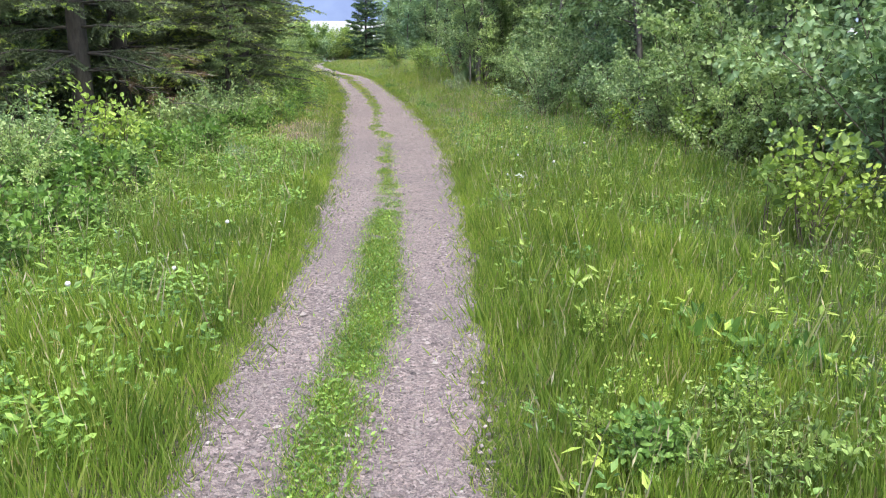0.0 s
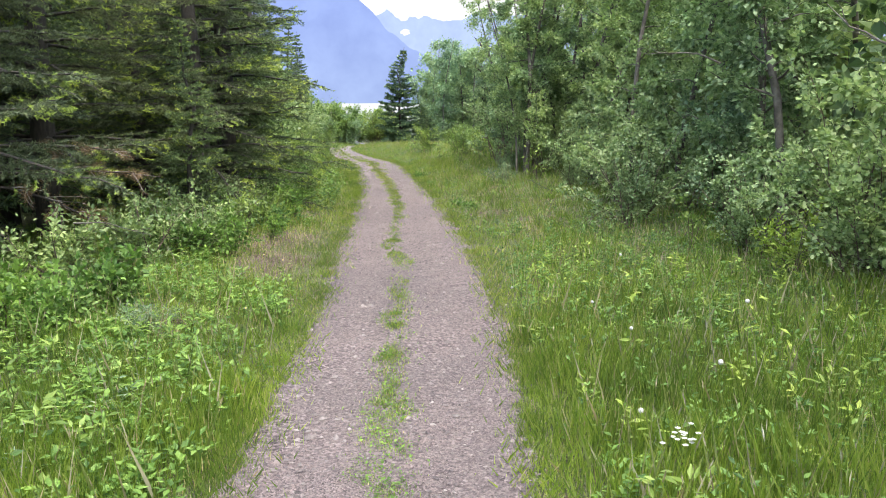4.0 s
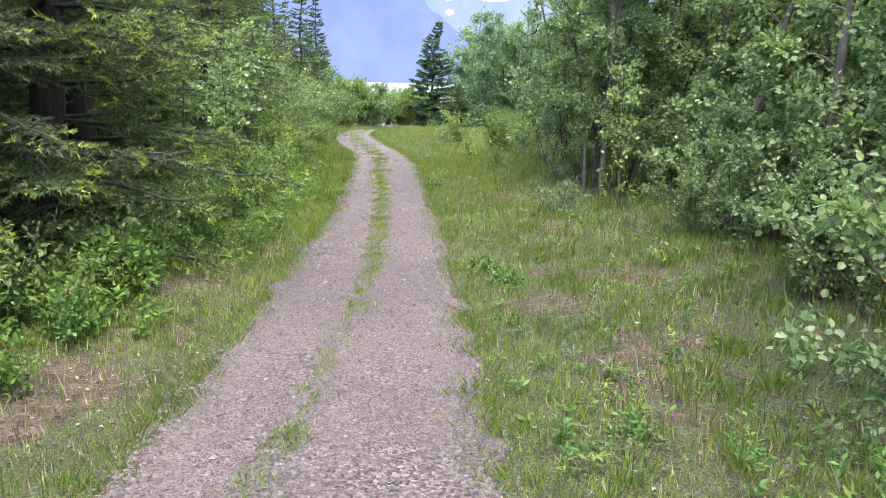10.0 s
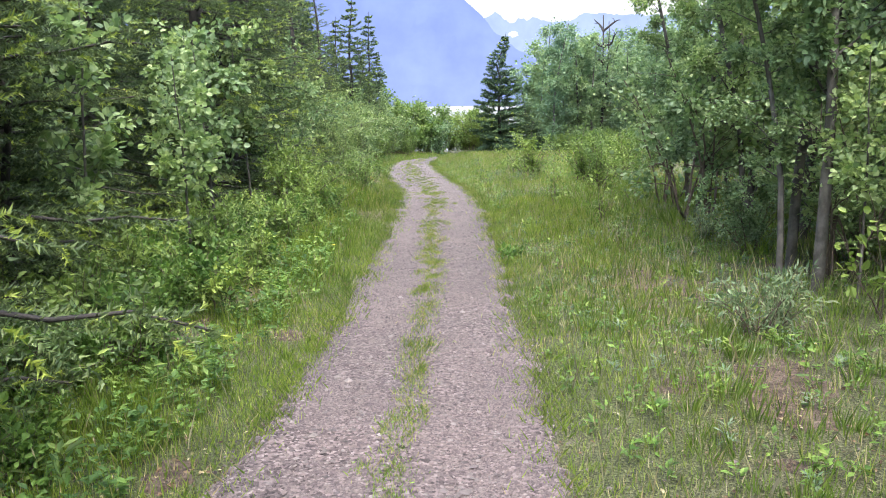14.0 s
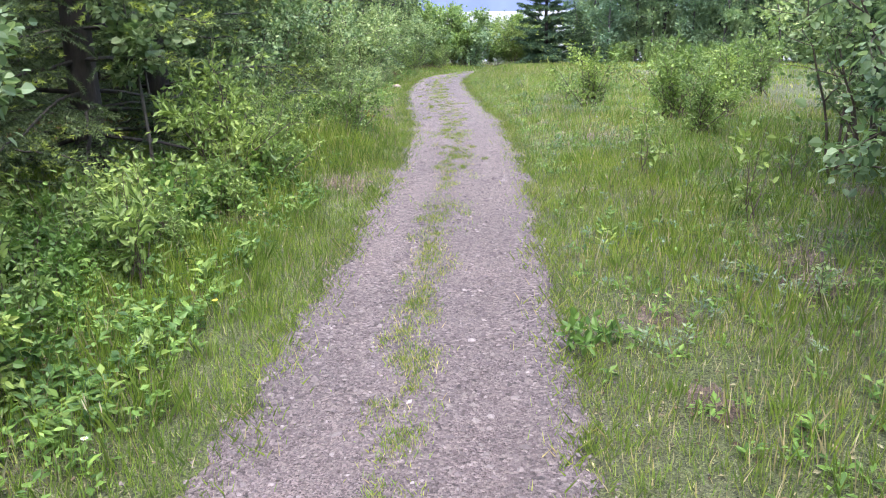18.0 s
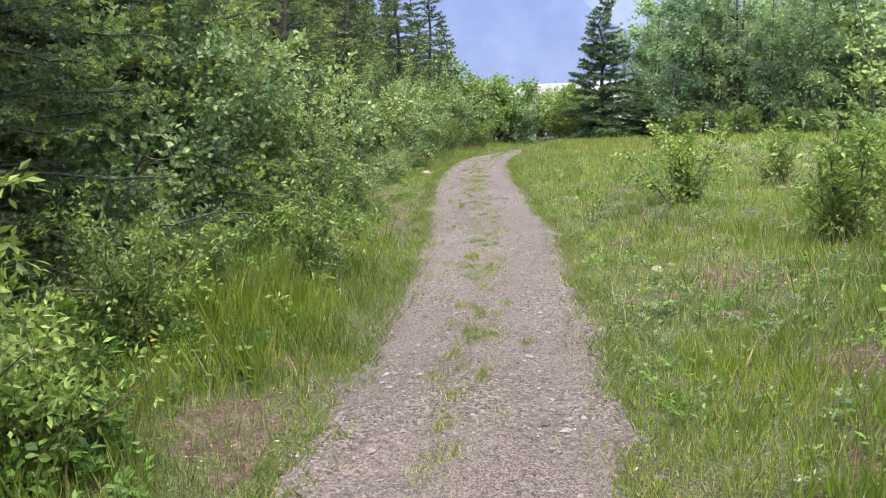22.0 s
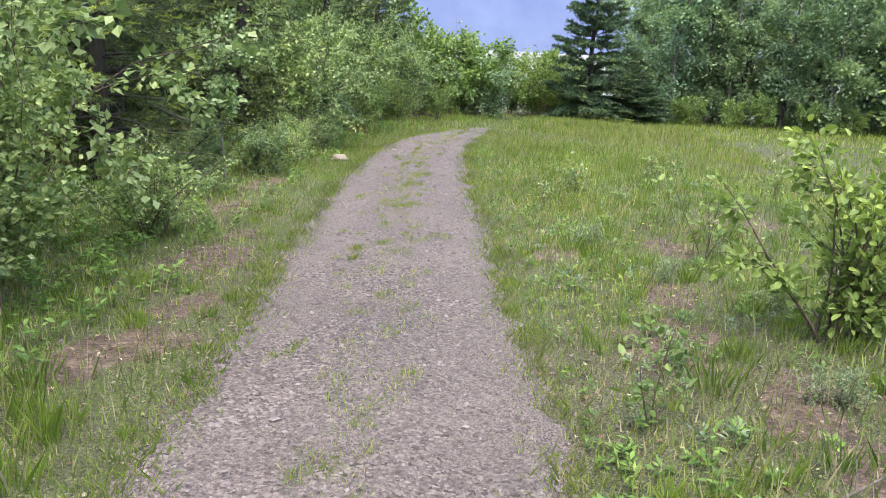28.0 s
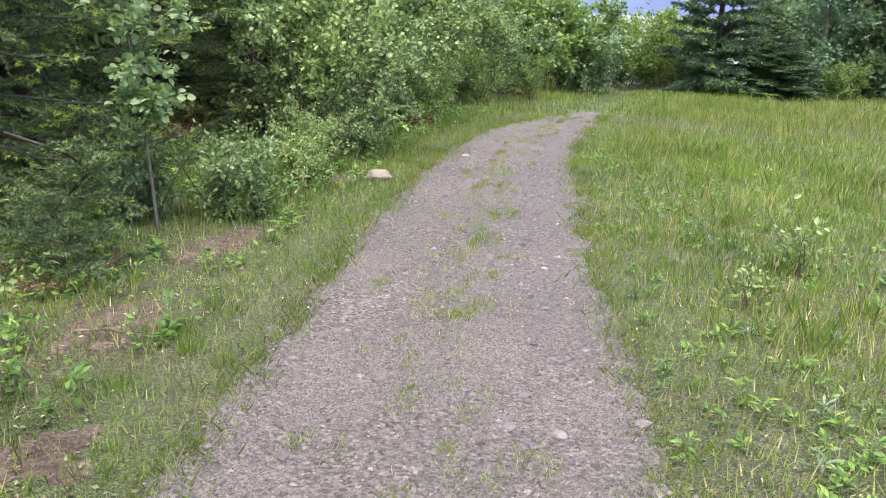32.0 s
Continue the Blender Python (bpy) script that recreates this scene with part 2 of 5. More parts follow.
ASPEN = leaf_mat("aspen_leaves", [(0.0, (0.12, 0.19, 0.1)), (0.5, (0.26, 0.36, 0.195)), (1.0, (0.4, 0.49, 0.31))], 0.4, 0.45, 0.6, 0.35)
# aspen leaves with haze put into the colour: paler, bluer, less contrast
ASPEN_FAR = leaf_mat("aspen_leaves_painted_haze", [(0.0, (0.15, 0.23, 0.15)), (0.5, (0.22, 0.315, 0.2)), (1.0, (0.3, 0.39, 0.26))], 0.38, 0.5, 0.4)
WILLOW = leaf_mat("willow_leaves", [(0.0, (0.105, 0.165, 0.056)), (0.5, (0.2, 0.285, 0.088)), (1.0, (0.31, 0.41, 0.140))], 0.36, 0.48, 0.9, 0.3)
DOGWOOD = leaf_mat("bush_leaves", [(0.0, (0.1, 0.165, 0.08)), (0.5, (0.22, 0.31, 0.145)), (1.0, (0.34, 0.42, 0.235))], 0.36, 0.45, 0.9, 0.32)
BRIGHT = leaf_mat("fresh_leaves", [(0.0, (0.14, 0.215, 0.046)), (0.5, (0.225, 0.32, 0.072)), (1.0, (0.33, 0.42, 0.125))], 0.4, 0.48, 1.5, 0.3)
NEEDLE = leaf_mat("spruce_needles", [(0.0, (0.04, 0.066, 0.034)), (0.5, (0.095, 0.142, 0.064)), (1.0, (0.17, 0.225, 0.1))], 0.15, 0.55, 1.0)
NEEDLE_OLD = leaf_mat("old_spruce_needles", [(0.0, (0.042, 0.056, 0.033)), (0.5, (0.095, 0.12, 0.066)), (1.0, (0.165, 0.195, 0.1))], 0.12, 0.6, 1.0)
NEEDLE_TIP = leaf_mat("young_spruce_needles", [(0.0, (0.2, 0.27, 0.06)), (1.0, (0.4, 0.48, 0.12))], 0.3, 0.55, 1.0)
NEEDLE_BLUE = leaf_mat("blue_spruce_needles", [(0.0, (0.035, 0.07, 0.045)), (0.5, (0.065, 0.115, 0.07)), (1.0, (0.11, 0.17, 0.09))], 0.15, 0.55, 1.0)
NEEDLE_DEAD = leaf_mat("dead_needles", [(0.0, (0.1, 0.065, 0.042)), (0.5, (0.19, 0.125, 0.08)), (1.0, (0.3, 0.21, 0.14))], 0.1, 0.8, 1.0)
BARK_DARK = bark_mat("spruce_bark", (0.014, 0.012, 0.01), (0.06, 0.05, 0.042))
BARK_GREY = bark_mat("aspen_bark", (0.035, 0.031, 0.026), (0.15, 0.135, 0.115), 9.0, 0.8)
BARK_TWIG = bark_mat("twig_bark", (0.06, 0.045, 0.03), (0.17, 0.13, 0.1), 30.0)
BARK_DEAD = bark_mat("weathered_wood", (0.2, 0.17, 0.16), (0.4, 0.36, 0.35), 30.0)
DIRT = dirt_mat("brown_dirt")
GRAVEL = gravel_mat("pinkish_gravel")
SOIL = soil_mat("grassy_soil")
PEBBLE = stone_mat("pebbles", [(0.0, (0.06, 0.05, 0.05)), (0.4, (0.16, 0.132, 0.13)), (0.92, (0.25, 0.21, 0.203)), (1.0, (0.36, 0.325, 0.305))])
LOOSE = stone_mat("loose_stones", [(0.0, (0.1, 0.083, 0.082)), (0.6, (0.2, 0.17, 0.163)), (1.0, (0.33, 0.29, 0.27))])
ROCK = stone_mat("pale_rock", [(0.0, (0.29, 0.24, 0.185)), (1.0, (0.39, 0.335, 0.27))])
WHITE_FLOWER = plain_mat("white_petals", (0.36, 0.38, 0.33))
PURPLE_FLOWER = plain_mat("purple_petals", (0.45, 0.06, 0.38))
YELLOW_FLOWER = plain_mat("yellow_petals", (0.75, 0.55, 0.04))
FLUFF = plain_mat("seed_fluff", (0.42, 0.42, 0.39))
RED_LEAF = leaf_mat("reddish_leaves", [(0.0, (0.35, 0.12, 0.05)), (1.0, (0.5, 0.28, 0.12))], 0.3, 0.5, 1.5)

# ---- mesh helpers ----
rng = np.random.default_rng(7)


def mesh_of(name, verts, tris, mats, index=None, smooth=False):
    """A mesh from arrays of corners and triangles."""
    verts, tris = np.asarray(verts, np.float32), np.asarray(tris, np.int32)
    me = bpy.data.meshes.new(name)
    k = tris.shape[1]
    me.vertices.add(len(verts))
    me.vertices.foreach_set("co", verts.ravel())
    me.loops.add(tris.size)
    me.loops.foreach_set("vertex_index", tris.ravel())
    me.polygons.add(len(tris))
    me.polygons.foreach_set("loop_start", np.arange(0, tris.size, k, dtype=np.int32))
    me.polygons.foreach_set("loop_total", np.full(len(tris), k, np.int32))
    for m in mats if isinstance(mats, (list, tuple)) else [mats]:
        me.materials.append(m)
    if index is not None:
        me.polygons.foreach_set("material_index", np.asarray(index, np.int32))
    me.polygons.foreach_set("use_smooth", np.full(len(tris), smooth, bool))
    me.update(calc_edges=True)
    return me


def part(name, me, parent, label=""):
    ob = new(name, me)
    ob.parent = parent
    return tagged(ob, label)


def thing(name, x, y, z, label, category, group="", kind="", turn=0.0, size=1.0):
    ob = new(name)
    ob.empty_display_size = 0.1
    ob.location, ob.rotation_euler, ob.scale = (x, y, z), (0, 0, turn), (size, size, size)
    return tagged(ob, label, category, group, kind)


def unit(v):
    return v / np.maximum(np.linalg.norm(v, axis=-1, keepdims=True), 1e-9)


def blades(root, height, width, azim, lean, curl=0.5):
    """Grass blades, two triangles each."""
    n = len(root)
    out = np.stack([np.cos(azim), np.sin(azim), np.zeros(n)], 1)
    side = np.stack([-np.sin(azim), np.cos(azim), np.zeros(n)], 1) * width[:, None] / 2
    up = np.array([0, 0, 1.0])
    mid = root + up * (height * 0.55)[:, None] + out * (height * lean * 0.35)[:, None]
    tip = root + up * (height * (1 - 0.35 * lean * curl))[:, None] + out * (height * lean)[:, None]
    mid = mid * 0.6 + root * 0.4
    v = np.stack([root, mid - side, tip, mid + side], 1).reshape(-1, 3)
    b = np.arange(n)[:, None] * 4
    t = np.concatenate([b + [[0, 3, 2]], b + [[0, 2, 1]]], 1).reshape(-1, 3)
    return v, t


def leaves(base, direc, normal, length, width, fold=0.25, round_=True):
    """Leaves folded along the midrib; round ones have four triangles, narrow ones two."""
    n = len(base)
    d = unit(direc)
    s = unit(np.cross(d, normal))
    up = np.cross(s, d)
    L, w = length[:, None], width[:, None] / 2
    lift = up * w * fold
    tip = base + d * L
    if round_:
        v = np.stack([base, base + d * L * 0.3 + s * w + lift, base + d * L * 0.72 + s * w * 0.8 + lift, tip,
                      base + d * L * 0.72 - s * w * 0.8 + lift, base + d * L * 0.3 - s * w + lift], 1).reshape(-1, 3)
        b = np.arange(n)[:, None] * 6
        t = np.concatenate([b + [[0, 1, 3]], b + [[1, 2, 3]], b + [[0, 3, 5]], b + [[3, 4, 5]]], 1).reshape(-1, 3)
    else:
        v = np.stack([base, base + d * L * 0.45 + s * w + lift, tip, base + d * L * 0.45 - s * w + lift], 1).reshape(-1, 3)
        b = np.arange(n)[:, None] * 4
        t = np.concatenate([b + [[0, 1, 2]], b + [[0, 2, 3]]], 1).reshape(-1, 3)
    return v, t


def tubes(lines, sides=5):
    """Tapered tubes along polylines: a list of (points, radii)."""
    V, T, off = [], [], 0
    ang = np.arange(sides) * 2 * np.pi / sides
    for pts, rad in lines:
        pts, rad = np.asarray(pts, float), np.asarray(rad, float)
        d = unit(np.gradient(pts, axis=0))
        ref = np.where(np.abs(d[:, 2:3]) > 0.9, np.array([[1.0, 0, 0]]), np.array([[0, 0, 1.0]]))
        a = unit(np.cross(d, ref))
        b = np.cross(d, a)
        ring = pts[:, None] + rad[:, None, None] * (a[:, None] * np.cos(ang)[None, :, None] + b[:, None] * np.sin(ang)[None, :, None])
        m = len(pts)
        V.append(ring.reshape(-1, 3))
        i = np.arange(m - 1)[:, None] * sides
        j = np.arange(sides)[None]
        k = (j + 1) % sides
        q = np.stack([i + j, i + k, i + sides + k, i + j, i + sides + k, i + sides + j], -1).reshape(-1, 3)
        T.append(q + off)
        off += m * sides
    return np.concatenate(V), np.concatenate(T)


def joined(pieces):
    V, T, off = [], [], 0
    for v, t in pieces:
        V.append(v)
        T.append(t + off)
        off += len(v)
    return np.concatenate(V), np.concatenate(T)


def limb(r, start, direc, length, rad, steps=6, droop=0.0, wander=0.12):
    d = unit(np.asarray(direc, float))
    pts, p = [np.asarray(start, float)], np.asarray(start, float)
    for k in range(steps):
        d = unit(d + r.normal(0, wander, 3) + np.array([0, 0, -droop / steps]))
        p = p + d * length / steps
        pts.append(p)
    return np.array(pts), np.linspace(rad, rad * 0.25, steps + 1)


def spray(r, lines, count, spread, size, ratio, flat=0.6, start=0.25, round_=True, fold=0.3):
    """Leaves scattered along twigs."""
    share = r.gamma(1.6, 1.0, len(lines))
    per = r.multinomial(count, share / share.sum())
    B, D = [], []
    for (pts, _), k in zip(lines, per):
        u = start + (1 - start) * r.random(k) ** 0.8
        x = u * (len(pts) - 1)
        i = np.minimum(x.astype(int), len(pts) - 2)
        w = (x - i)[:, None]
        B.append(pts[i] * (1 - w) + pts[i + 1] * w)
        D.append(np.repeat(unit(pts[-1:] - pts[:1]), k, 0))
    B, D = np.concatenate(B), np.concatenate(D)
    n = len(B)
    away = r.normal(0, 1, (n, 3))
    B = B + away * spread * r.random((n, 1))
    d = unit(D * 0.5 + away * 0.8 + np.array([0, 0, -0.25]))
    nor = unit(r.normal(0, 1, (n, 3)) * (1 - flat) + np.array([0, 0, 1.0]) * flat + 0.3 * away)
    keep = (B[:, 2] < 4.3) | (r.random(n) < 0.6)
    B, d, nor, n = B[keep], d[keep], nor[keep], int(keep.sum())
    L = size * r.uniform(0.65, 1.25, n)
    return leaves(B, d, nor, L, L * ratio, fold, round_)


# ---- plants ----
def broadleaf(name, seed, height, crown_low, reach, limbs, leaf_count, leaf, leaf_size, trunk_r, bark, ratio=0.85, twigs=5, spread=0.09, top=0.5, lean=0.05, round_=True):
    """A young tree: trunk, limbs and a crown of leaves, at the world's origin."""
    r = np.random.default_rng(seed)
    tpts, trad = limb(r, (0, 0, -0.1), (r.normal(0, lean), r.normal(0, lean), 1), height, trunk_r, 9, 0, 0.06)
    wood, twig = [], []
    for k in range(limbs):
        u = crown_low + (0.97 - crown_low) * (k + r.random()) / limbs
        x = u * 9
        i = min(int(x), 8)
        s = tpts[i] * (1 - x + i) + tpts[i + 1] * (x - i)
        a = k * 2.4 + r.normal(0, 0.4)
        env = math.sin(math.pi * min(1, 0.25 + 0.75 * (1 - (u - crown_low) / (1 - crown_low)) ** top)) * 0.5 + 0.5
        ln = reach * env * r.uniform(0.65, 1.15) * (1.0 - 0.45 * (u - crown_low) / (1 - crown_low))
        p, q = limb(r, s, (math.cos(a), math.sin(a), r.uniform(0.15, 0.8)), ln, trunk_r * 0.38 * (1.1 - u), 6, 0.25, 0.16)
        wood.append((p, q))
        for j in range(twigs):
            b = 1 + int(r.integers(0, 5))
            dd = unit(p[b + 1] - p[b]) + r.normal(0, 0.55, 3)
            tp, tq = limb(r, p[b], dd, ln * r.uniform(0.25, 0.5), q[b] * 0.5, 4, 0.1, 0.2)
            if twigs > 3:
                wood.append((tp, tq))
            twig.append((tp, tq))
        twig.append((p[2:], q[2:]))
    meshes = [("trunk", mesh_of(name + "_trunk", *tubes([(tpts, trad)], 8), bark, smooth=True)),
              ("branchwork", mesh_of(name + "_limbs", *tubes(wood, 3), bark, smooth=True)),
              ("foliage", mesh_of(name + "_crown", *spray(r, twig, leaf_count, spread, leaf_size, ratio, round_=round_), leaf))]
    return meshes


def bush(name, seed, height, width, stems, leaf_count, leaf, leaf_size, bark=None, ratio=0.6, low=0.15, spread=0.06, twigs=6, stem_r=0.012, round_=True, upright=1.0, fold=0.3):
    """A shrub: stems from the base and a crown of leaves."""
    r = np.random.default_rng(seed)
    wood, twig = [], []
    for k in range(stems):
        a = k * 2.4 + r.normal(0, 0.3)
        out = r.uniform(0.15, 1.0)
        d = (math.cos(a) * width * 0.5 * out, math.sin(a) * width * 0.5 * out, height * upright * r.uniform(0.7, 1.0))
        ln = math.sqrt(sum(c * c for c in d)) * r.uniform(0.75, 1.05)
        p, q = limb(r, (r.normal(0, width * 0.06), r.normal(0, width * 0.06), -0.03), d, ln, stem_r, 7, 0.15, 0.1)
        wood.append((p, q))
        for j in range(twigs):
            b = int(1 + r.integers(max(0, int(low * 6)), 6))
            tp, tq = limb(r, p[b], unit(p[b + 1] - p[b]) + r.normal(0, 0.6, 3), ln * r.uniform(0.18, 0.38), q[b] * 0.6, 4, 0.05, 0.2)
            if twigs > 3:
                wood.append((tp, tq))
            twig.append((tp, tq))
        twig.append((p[2:], q[2:]))
    return [("branchwork", mesh_of(name + "_stems", *tubes(wood, 3), bark or BARK_TWIG, smooth=True)),
            ("foliage", mesh_of(name + "_crown", *spray(r, twig, leaf_count, spread, leaf_size, ratio, round_=round_, start=low, fold=fold), leaf))]


def conifer(name, seed, height, reach, low, whorls, needle, tip, trunk_r, dead=0.0, twig_n=22, per=11, nl=0.043, slope=0.1, power=0.75, wide=0.125, high=0.7):
    """A spruce: a straight trunk, whorls of drooping boughs and sprays of needles."""
    seg = nl * 1.25
    r = np.random.default_rng(seed)
    tp = np.array([[r.normal(0, 0.02) * k, r.normal(0, 0.02) * k, -0.15 + (height + 0.15) * k / 8] for k in range(9)])
    trunk = (tp, np.linspace(trunk_r, 0.012, 9))
    wood, B, D, kind = [], [], [], []
    for w in range(whorls):
        u = low + (0.985 - low) * (w + r.uniform(-0.3, 0.3)) / whorls
        u = max(u, low * 0.7)
        z = u * height
        ln0 = reach * max(0.05, (1 - u) / (1 - low)) ** power
        c = np.array([np.interp(z, tp[:, 2], tp[:, 0]), np.interp(z, tp[:, 2], tp[:, 1]), z])
        nb = int(r.integers(4, 7))
        isdead = u < low + dead
        for k in range(nb):
            a = (k + r.uniform(-0.25, 0.25)) * 2 * math.pi / nb + w * 0.7
            ln = ln0 * r.uniform(0.6, 1.12)
            up = slope + 0.5 * (u - 0.4)
            steps = 7
            p, q = limb(r, c, (math.cos(a), math.sin(a), up + 0.1), ln, max(0.005, trunk_r * 0.16 * (1.2 - u)), steps, 0.35 - 0.2 * u, 0.07)
            p[-2:, 2] += ln * 0.03
            wood.append((p, q))
            m = max(4, int(twig_n * ln / reach * (1.6 if z < 4.2 else high)))
            for j in range(m):
                x = (0.18 + 0.82 * (j + r.random()) / m) * (steps - 0.01)
                i = int(x)
                s = p[i] * (1 - x + i) + p[min(i + 1, steps)] * (x - i)
                fw = unit(p[min(i + 1, steps)] - p[i])
                sd = unit(np.cross(fw, (0, 0, 1))) * (1 if j % 2 else -1)
                tl = ln * 0.32 * (1.15 - x / steps) * r.uniform(0.6, 1.2) + 0.08
                dd = unit(fw * 0.75 + sd * 0.8 + np.array([0, 0, r.normal(-0.12, 0.2)]))
                cnt = max(2, int(tl / seg))
                fresh = x > 0.45 * steps and r.random() < 0.55
                for e in range(cnt):
                    B.append(s + dd * tl * e / cnt + np.array([0, 0, -0.06 * (tl * e / cnt) ** 2]))
                    D.append(dd * (tl / cnt * 1.15))
                    kind.append(2 if isdead else (1 if fresh and e >= 0.6 * cnt else 0))
            for e in range(5):
                x = (0.5 + 0.1 * e) * (steps - 0.01)
                i = int(x)
                B.append(p[i] * (1 - x + i) + p[i + 1] * (x - i))
                D.append((p[-1] - p[-2]) * 0.7)
                kind.append(2 if isdead else (1 if e >= 4 else 0))
    B, D, kind = np.array(B), np.array(D), np.array(kind)
    n = len(B)
    # needles all round each twig
    u = np.tile(np.arange(per) / per, n)
    Bn = np.repeat(B, per, 0) + np.repeat(D, per, 0) * u[:, None]
    Dn = unit(np.repeat(D, per, 0))
    rad = unit(np.cross(Dn, r.normal(0, 1, (n * per, 3))) + np.array([0, 0, 0.25]))
    d = unit(Dn * 0.75 + rad * 0.85)
    L = nl * r.uniform(0.8, 1.3, n * per)
    s = unit(np.cross(d, r.normal(0, 1, (n * per, 3)))) * (L * wide)[:, None]
    V = np.stack([Bn - s, Bn + s, Bn + d * L[:, None]], 1).reshape(-1, 3)
    T = np.arange(len(V)).reshape(-1, 3)
    meshes = [("trunk", mesh_of(name + "_trunk", *tubes([trunk], 9), BARK_DARK, smooth=True)),
              ("branchwork", mesh_of(name + "_boughs", *tubes(wood, 3), BARK_DARK, smooth=True)),
              ("foliage", mesh_of(name + "_needles", V, T, [needle, tip, NEEDLE_DEAD], np.repeat(kind, per)))]
    return meshes


def plant(kind, meshes, x, y, label, category, turn=0.0, size=1.0, group="", dz=0.0):
    ob = thing(kind, x, y, ground_z(x, y) + dz, label, category, group, "", turn, size)
    for nm, me in meshes:
        tagged(part(nm, me, ob), kind="" if nm == "trunk" else "stuff")
    return ob

# ---- lie of the land ----
GROUND_Y = [-60, 0, 3, 6, 9, 12, 14, 16, 18, 20, 22, 25, 28, 31, 34, 38, 43, 50, 61, 80, 150, 300, 3500]
GROUND_Z = [0.3, 0.03, -0.02, -0.12, -0.24, -0.30, -0.37, -0.43, -0.46, -0.48, -0.53, -0.58, -0.66, -0.76, -0.94, -1.09, -1.2, -1.36, -1.95, -3.0, -12.0, -28.0, -28.0]
EDGE_Y = [-40, -2, 2, 5, 8, 11, 14, 17, 20, 22, 25, 28, 31, 34, 36, 38, 40, 42, 44, 46, 48, 49.5, 50.5, 51.5, 64]
EDGE_L = [-1.2, -0.85, -0.73, -0.50, -0.45, -0.46, -0.55, -0.60, -0.66, -0.77, -1.02, -1.30, -1.65, -2.2, -2.63, -3.03, -3.42, -3.68, -3.93, -4.05, -3.85, -3.4, -3.0, -2.75, -2.7]
EDGE_R = [-0.1, 0.15, 0.38, 0.68, 0.90, 1.05, 1.02, 0.92, 0.73, 0.60, 0.38, 0.16, -0.19, -0.52, -0.92, -1.26, -1.65, -2.0, -2.32, -2.50, -2.5, -2.45, -2.6, -2.7, -2.69]


def edges(y):
    return np.interp(y, EDGE_Y, EDGE_L), np.interp(y, EDGE_Y, EDGE_R)


def wave(x, y, s, k):
    return np.sin(x * s + k) * np.cos(y * s * 0.83 + 2 * k) + 0.5 * np.sin(x * s * 2.3 + y * s * 1.9 + 3 * k)


def ground_arr(x, y):
    x, y = np.asarray(x, float), np.asarray(y, float)
    z = np.interp(y, GROUND_Y, GROUND_Z)
    a, b = edges(y)
    off = np.maximum(np.maximum(a - x, x - b), 0)
    bank = np.minimum(off, 4.0)
    near = np.exp(-((y - 20) / 60) ** 2)
    # the meadow stands a little above the track
    rise = np.where(x > b, 0.08 * (1 - np.exp(-off / 0.35)) + 0.045 * np.minimum(off, 2.5), 0) * np.interp(y, [0, 8, 12, 39, 47], [0.4, 0.6, 1, 1, 0])
    return z + rise + near * (0.03 * wave(x, y, 1.1, 0.4) * np.minimum(off, 1) + 0.012 * bank)


def ground_z(x, y):
    return float(ground_arr(x, y))


def sheet(name, xs, ys, zf, mat, smooth=True):
    X, Y = np.meshgrid(xs, ys)
    V = np.stack([X, Y, zf(X, Y)], -1).reshape(-1, 3)
    nx = len(xs)
    i = (np.arange(len(ys) - 1)[:, None] * nx + np.arange(nx - 1)[None]).ravel()
    return mesh_of(name, V, np.stack([i, i + 1, i + nx + 1, i + nx], 1), mat, smooth=smooth)


def stretch(a, b, step):
    return np.arange(a, b + step / 2, step)


gx = np.concatenate([[-3000, -1500, -600, -250, -120, -60, -30, -18], stretch(-12, 14, 0.25), [18, 30, 60, 120, 250, 600, 1500, 3000]])
gy = np.concatenate([[-400, -150, -60, -30, -12], stretch(-6, 66, 0.25), [72, 80, 95, 120, 150, 200, 300, 600, 1500, 3500]])
tagged(new("ground", sheet("ground", gx, gy, lambda x, y: ground_arr(x, y), SOIL)), "grassy earth of a meadow clearing", "ground", kind="structure")


# the gravel track, with ragged edges
def track_mesh():
    ys = stretch(-6, 50.7, 0.06)
    cols = 15
    a, b = edges(ys)
    rag = lambda k: 0.03 * np.sin(ys * 1.3 + k) + np.convolve(rng.normal(0, 0.05, len(ys)), np.ones(5) / 4, 'same') + rng.normal(0, 0.015, len(ys))
    a, b = a - 0.03 + rag(0.3), b + 0.03 + rag(1.9)
    u = np.linspace(0, 1, cols)[None]
    X = a[:, None] * (1 - u) + b[:, None] * u
    Y = np.repeat(ys[:, None], cols, 1)
    rut = -0.02 * (np.exp(-((u - 0.25) / 0.12) ** 2) + np.exp(-((u - 0.75) / 0.12) ** 2)) + 0.008
    Z = ground_arr(X, Y) + 0.03 + rut + rng.normal(0, 0.0025, X.shape)
    Z[:, [0, -1]] = ground_arr(X, Y)[:, [0, -1]] - 0.01
    V = np.stack([X, Y, Z], -1).reshape(-1, 3)
    i = (np.arange(len(ys) - 1)[:, None] * cols + np.arange(cols - 1)[None]).ravel()
    return mesh_of("gravel_track", V, np.stack([i, i + 1, i + cols + 1, i + cols], 1), GRAVEL, smooth=True)


tagged(new("gravel_track", track_mesh()), "pinkish grey gravel two-rut track with a worn grassy crown", "track", kind="structure")

